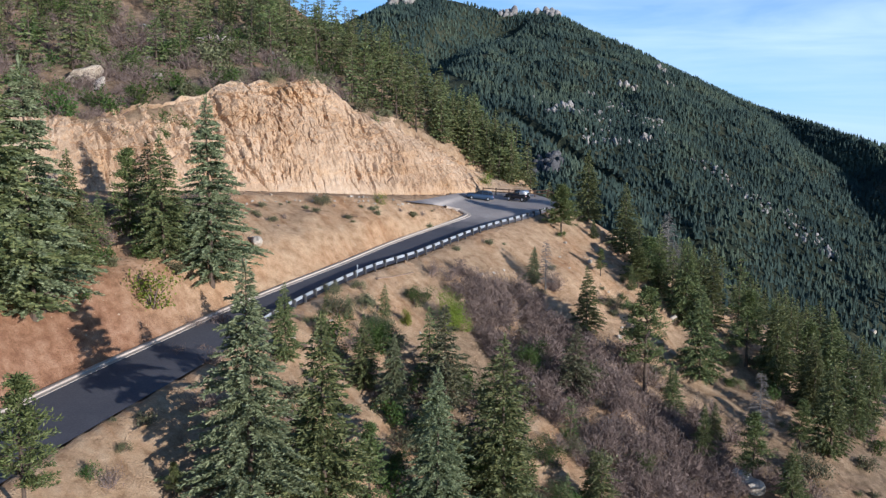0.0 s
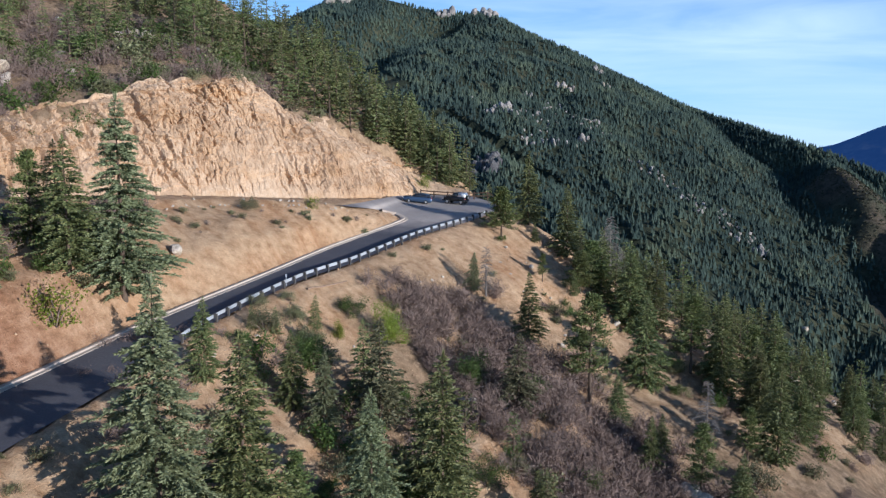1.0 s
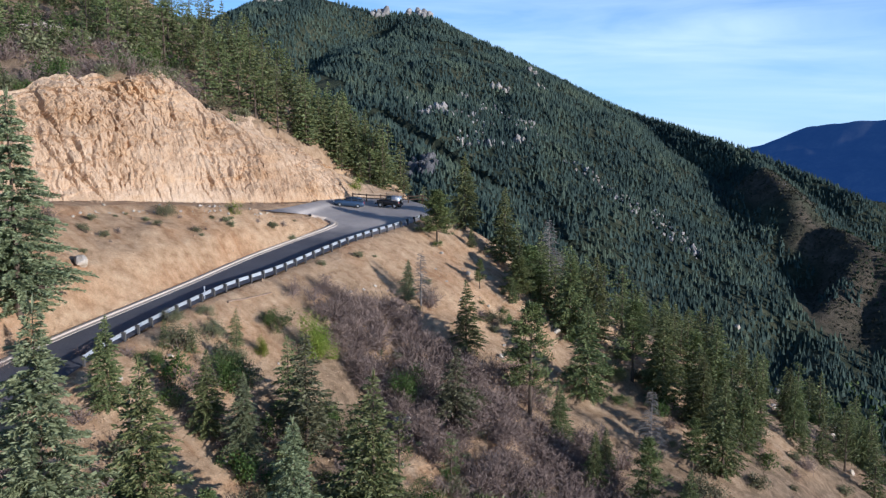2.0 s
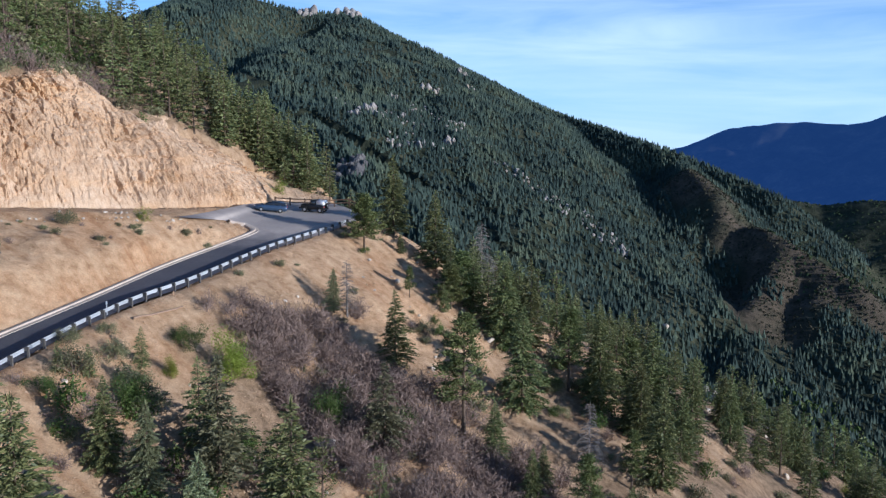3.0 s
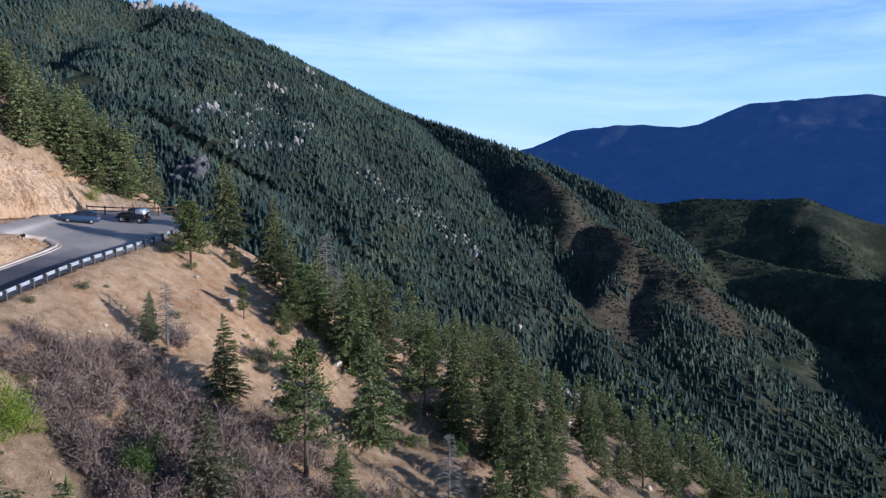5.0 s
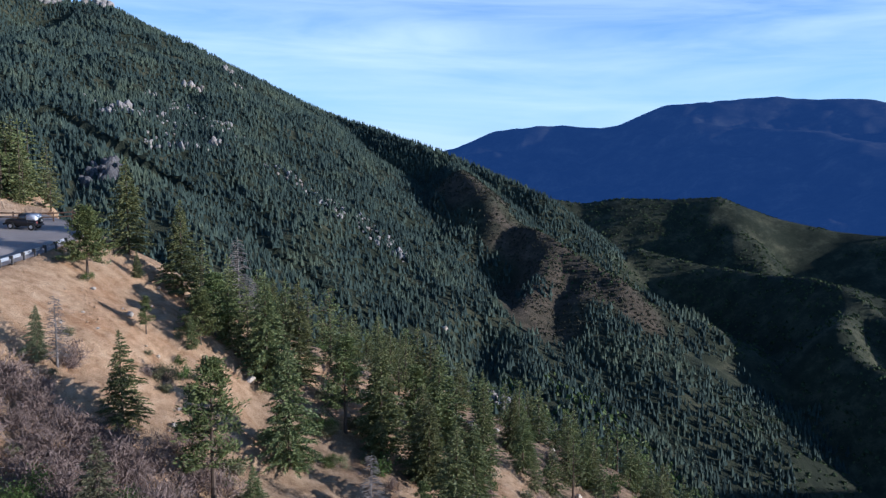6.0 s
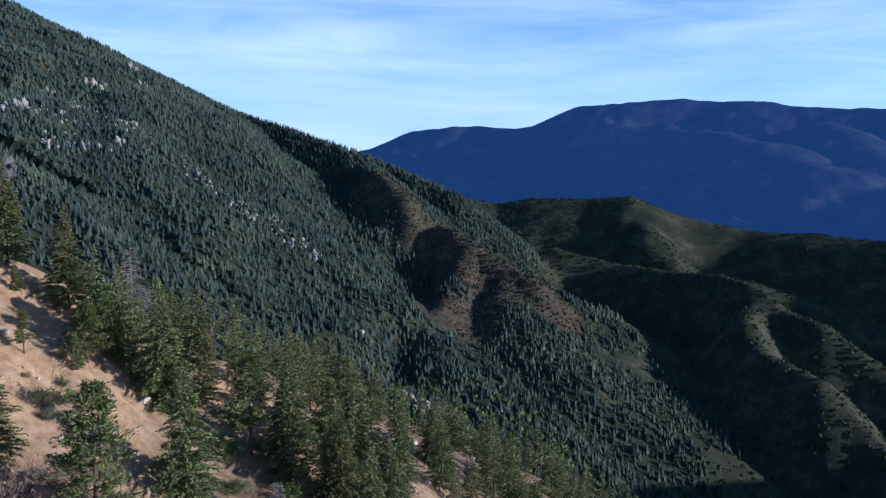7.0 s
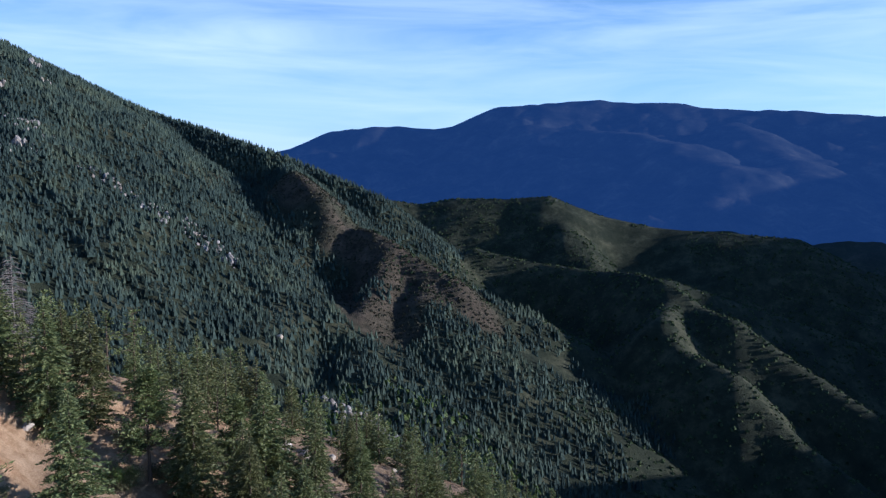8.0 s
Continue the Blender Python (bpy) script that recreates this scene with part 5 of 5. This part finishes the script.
TALL[id(SPRING_B)], TALL[id(GREEN_B)] = 4.9, 3.9
plant(SPRING_B, [(1.3, 93.9, 4.9), (7.8, 153.1, 4.6)], "tall yellow-green shrubs")
plant(GREEN_B, [(10.5, 91.8, 3.9), (-6.5, 84.0, 3.0), (2.5, 84.5, 3.2)], "tall green shrubs")
plant(SAGE_L, [(-9.1, 92.6, 1.2), (-11.7, 90.0, 1.4), (-6.6, 86.5, 2.3), (-8.2, 89.6, 1.8)], "olive shrubs below the guardrail")
plant(SPRING_B, [(-3.8, 90.2, 2.0)], "tall yellow-green shrubs")
plant(FIR_C, [(-11.8, 85.6, 2.6), (-6.0, 90.0, 3.6), (-9.6, 86.2, 2.8)], "young firs below the guardrail")
plant(GREEN_L, [(-2.9, 94.8, 2), (16.9, 92.1, 2.3), (20.6, 81.5, 2.1), (18.1, 125.1, 1), (37.4, 105.2, 1.3), (38.2, 110.2, 2)], "green shrubs")
plant(SPRING, [(-27.3, 78.4, 3.8), (-8.4, 116.7, 1.6), ], "yellow-green shrubs")
plant(SAGE_L, [(-10.7, 85.9, 2.4), (23.2, 111, 1.9), (39.4, 110.5, 1.9), (38.3, 105.2, 1.5), (-1.6, 119.1, 0.8), (-5.2, 84.8, 2.4), (38.4, 109.8, 1.4), (40.4, 88.3, 3.2), (-24.2, 60, 0.4), (-22.5, 57.5, 0.8), (-16, 113.3, 1.7)], "dry shrubs")


def between(a, b, c, d):
    def spot():
        u, v = rng.uniform(0, 1), rng.uniform(0, 1)
        p = (Vector(a).lerp(Vector(b), u)).lerp(Vector(d).lerp(Vector(c), u), v)
        return p.x, p.y
    return spot


scatter(85, between((-2, 102), (12, 108), (22, 92), (8, 88)), [BRUSH], 1.5, 3.1, "bare scrub")
scatter(84, between((8, 88), (24, 94), (36, 84), (16, 76)), [BRUSH], 1.5, 3.1, "bare scrub")
spot = on_hill(2.2, 6.6, 0.0, 0.34)
twigs = [brush_stems(k, 2.4, 1.9, 260) for k in (93, 94, 95)]
joined("hill_scrub", twigs, [(*spot(), rng.uniform(1.0, 1.8)) for _ in range(270)], M_TWIG, "leafless purple-grey scrub over the upper hill", "scrub")
spots = []
for corners, count in ((((-2, 102), (12, 108), (22, 92), (8, 88)), 70), (((8, 88), (24, 94), (36, 84), (16, 76)), 80), (((16, 100), (24, 104), (40, 84), (28, 80)), 45)):
    spot = between(*corners)
    spots += [(*spot(), rng.uniform(0.8, 1.5)) for _ in range(count)]
joined("slope_thicket", [brush_stems(k, 2.2, 1.9, 420) for k in (96, 97, 98)], spots, M_TWIG, "leafless mauve-brown thicket over the slope", "scrub")
spot = in_box(-26, 22, 50, 84)
joined("low_scrub", twigs, [(*spot(), rng.uniform(0.5, 1.1)) for _ in range(60)], M_TWIG, "leafless brown scrub between the lower firs", "scrub")
valley = [fir_crown(np.random.default_rng(k), 8.0, 2.0, 0.03, 0.5, spray=0.62) for k in (101, 102, 103, 104)]
spot = in_box(80, 215, 130, 330)
joined("valley_wood", valley, [(*spot(), rng.uniform(0.6, 1.25)) for _ in range(150)], M_PINE, "green conifer wood on the lower slope towards the valley", "forest")
spot = in_box(140, 260, 220, 345)
domes = [far_scrub(np.random.default_rng(k), 1.5, 1.3) for k in range(110, 116)]
joined("valley_scrub", domes, [(*spot(), rng.uniform(0.5, 1.5)) for _ in range(1500)], M_SHRUB, "green scrub between the trees of the side valley", "scrub")
scatter(105, on_hill(2.4, 6.5, 0.0, 0.36), [GREEN, SAGE, GREEN], 1.4, 3.4, "green shrubs on the hill")
scatter(70, in_box(-8, 60, 78, 120), [SAGE], 0.4, 1.0, "tufts on the slope")
scatter(45, in_box(-24, 20, 52, 82), [BRUSH, GREEN, SAGE], 0.9, 2.2, "undergrowth below the road")
scatter(50, in_box(20, 75, 78, 118), [BRUSH, SAGE, GREEN], 0.8, 1.8, "undergrowth on the slope")
scatter(64, between((-44, 60), (-22, 90), (-30, 100), (-52, 72)), [BRUSH, SAGE, GREEN], 1.0, 2.4, "undergrowth above the road")
scatter(15, between((-44, 60), (-26, 88), (-31, 98), (-50, 72)), [FIR_C, PINE_B], 4, 8, "young trees above the road")


def on_bank():
    i = int(rng.uniform(4.0, 7.6) * STEP)
    p = bench[i] + (kerb[i] - bench[i]) * rng.uniform(0.02, 0.75) ** 1.5
    return p[0], p[1]


scatter(46, in_box(50, 104, 104, 150), [GREEN, SAGE, BRUSH, SPRING], 1.0, 2.6, "undergrowth on the lower slope")


def on_thicket():
    i = int(rng.uniform(1.9, 4.3) * STEP)
    p = bench[i] + (kerb[i] - bench[i]) * rng.uniform(0.05, 0.8)
    return p[0], p[1]


scatter(46, on_thicket, [BRUSH, SAGE, GREEN, BRUSH], 1.0, 2.6, "thicket on the bank above the road")
scatter(12, in_box(-3, 15, 68, 84), [FIR_C, FIR_C, PINE_B], 4, 8, "young firs below the road")
scatter(62, in_box(-14, 16, 60, 84), [GREEN_L, GREEN, SAGE_L, BRUSH], 1.0, 2.4, "undergrowth between the firs")
scatter(11, in_box(31, 47, 117, 132), [FIR_C], 5.5, 9.5, "firs on the shoulder")
scatter(24, in_box(32, 62, 100, 118), [GREEN, BRUSH, SAGE], 0.9, 2.0, "shrubs on the shoulder")
scatter(60, on_bank, [SAGE, BRUSH, SAGE], 0.3, 0.9, "tufts on the bank")
scatter(40, on_hill(3.2, 7.2, 0.0, 0.05), [BRUSH, GREEN, SAGE], 1.0, 2.2, "shrubs along the brow of the rock cut")

# ---------------------------------------------------------------- far woods
def far_woods(name, n, az, r, high, seed, keep, label, tall_wood=True):
    g = np.random.default_rng(seed)
    a = np.radians(g.uniform(az[0], az[1], n))
    d = np.sqrt(g.uniform(r[0] ** 2, r[1] ** 2, n))
    x, y = d * np.sin(a), d * np.cos(a)
    thin = fractal(x, y, 90, 3, 0.5, 70.0) + 0.5 * fractal(x, y, 18, 2, 0.5, 71.0)
    edge_x = np.where(y > 400, 318 + np.clip((y - 430) * 2.0, 0, 110), 345) + 110 * fractal(x, y, 60, 3, 0.5, 77.0)
    knoll = knoll_off(x, y) < 25 + 26 * fractal(x, y, 25, 2, 0.5, 79.0)
    ok = (thin > keep + 0.75 * knoll * tall_wood) & ((x < edge_x) if tall_wood else (x > edge_x - 25))
    x, y = x[ok], y[ok]
    z = land(x, y)[0]
    shapes = [far_fir(g, 1.0, 0.31) if tall_wood else far_scrub(g, 0.75, 0.62) for _ in range(12)]
    which, tall = g.integers(0, 12, len(x)), g.uniform(high[0], high[1], len(x))
    tris = np.array(shapes)[which] * tall[:, None, None, None] + np.stack([x, y, z - 0.3], 1)[:, None, None, :]
    ob = soup(name, tris.reshape(-1, 3, 3), M_FARFIR if tall_wood else M_FARSCRUB)
    return tagged(ob, label, "forest", kind="stuff")


far_woods("mountain_forest", 84000, (-14, 58), (240, 920), (2.2, 5.0), 5, -0.5, "dense conifer forest on the far mountainside")
spot = in_box(258, 352, 366, 610)
domes = [far_scrub(np.random.default_rng(k), 1.0, 0.9) for k in range(120, 126)]
joined("knoll_scrub", domes, [(*spot(), rng.uniform(0.4, 1.15)) for _ in range(5200)], M_KNOLLSCRUB, "brown and olive scrub over the dry knolls", "scrub")
far_woods("ridge_scrub", 34000, (22, 70), (330, 1050), (0.6, 2.3), 6, -0.3, "low scrub and small trees on the far ridges", False)

for ob in MODELS:
    for part_ob in list(ob.children_recursive) + [ob]:
        bpy.data.objects.remove(part_ob)
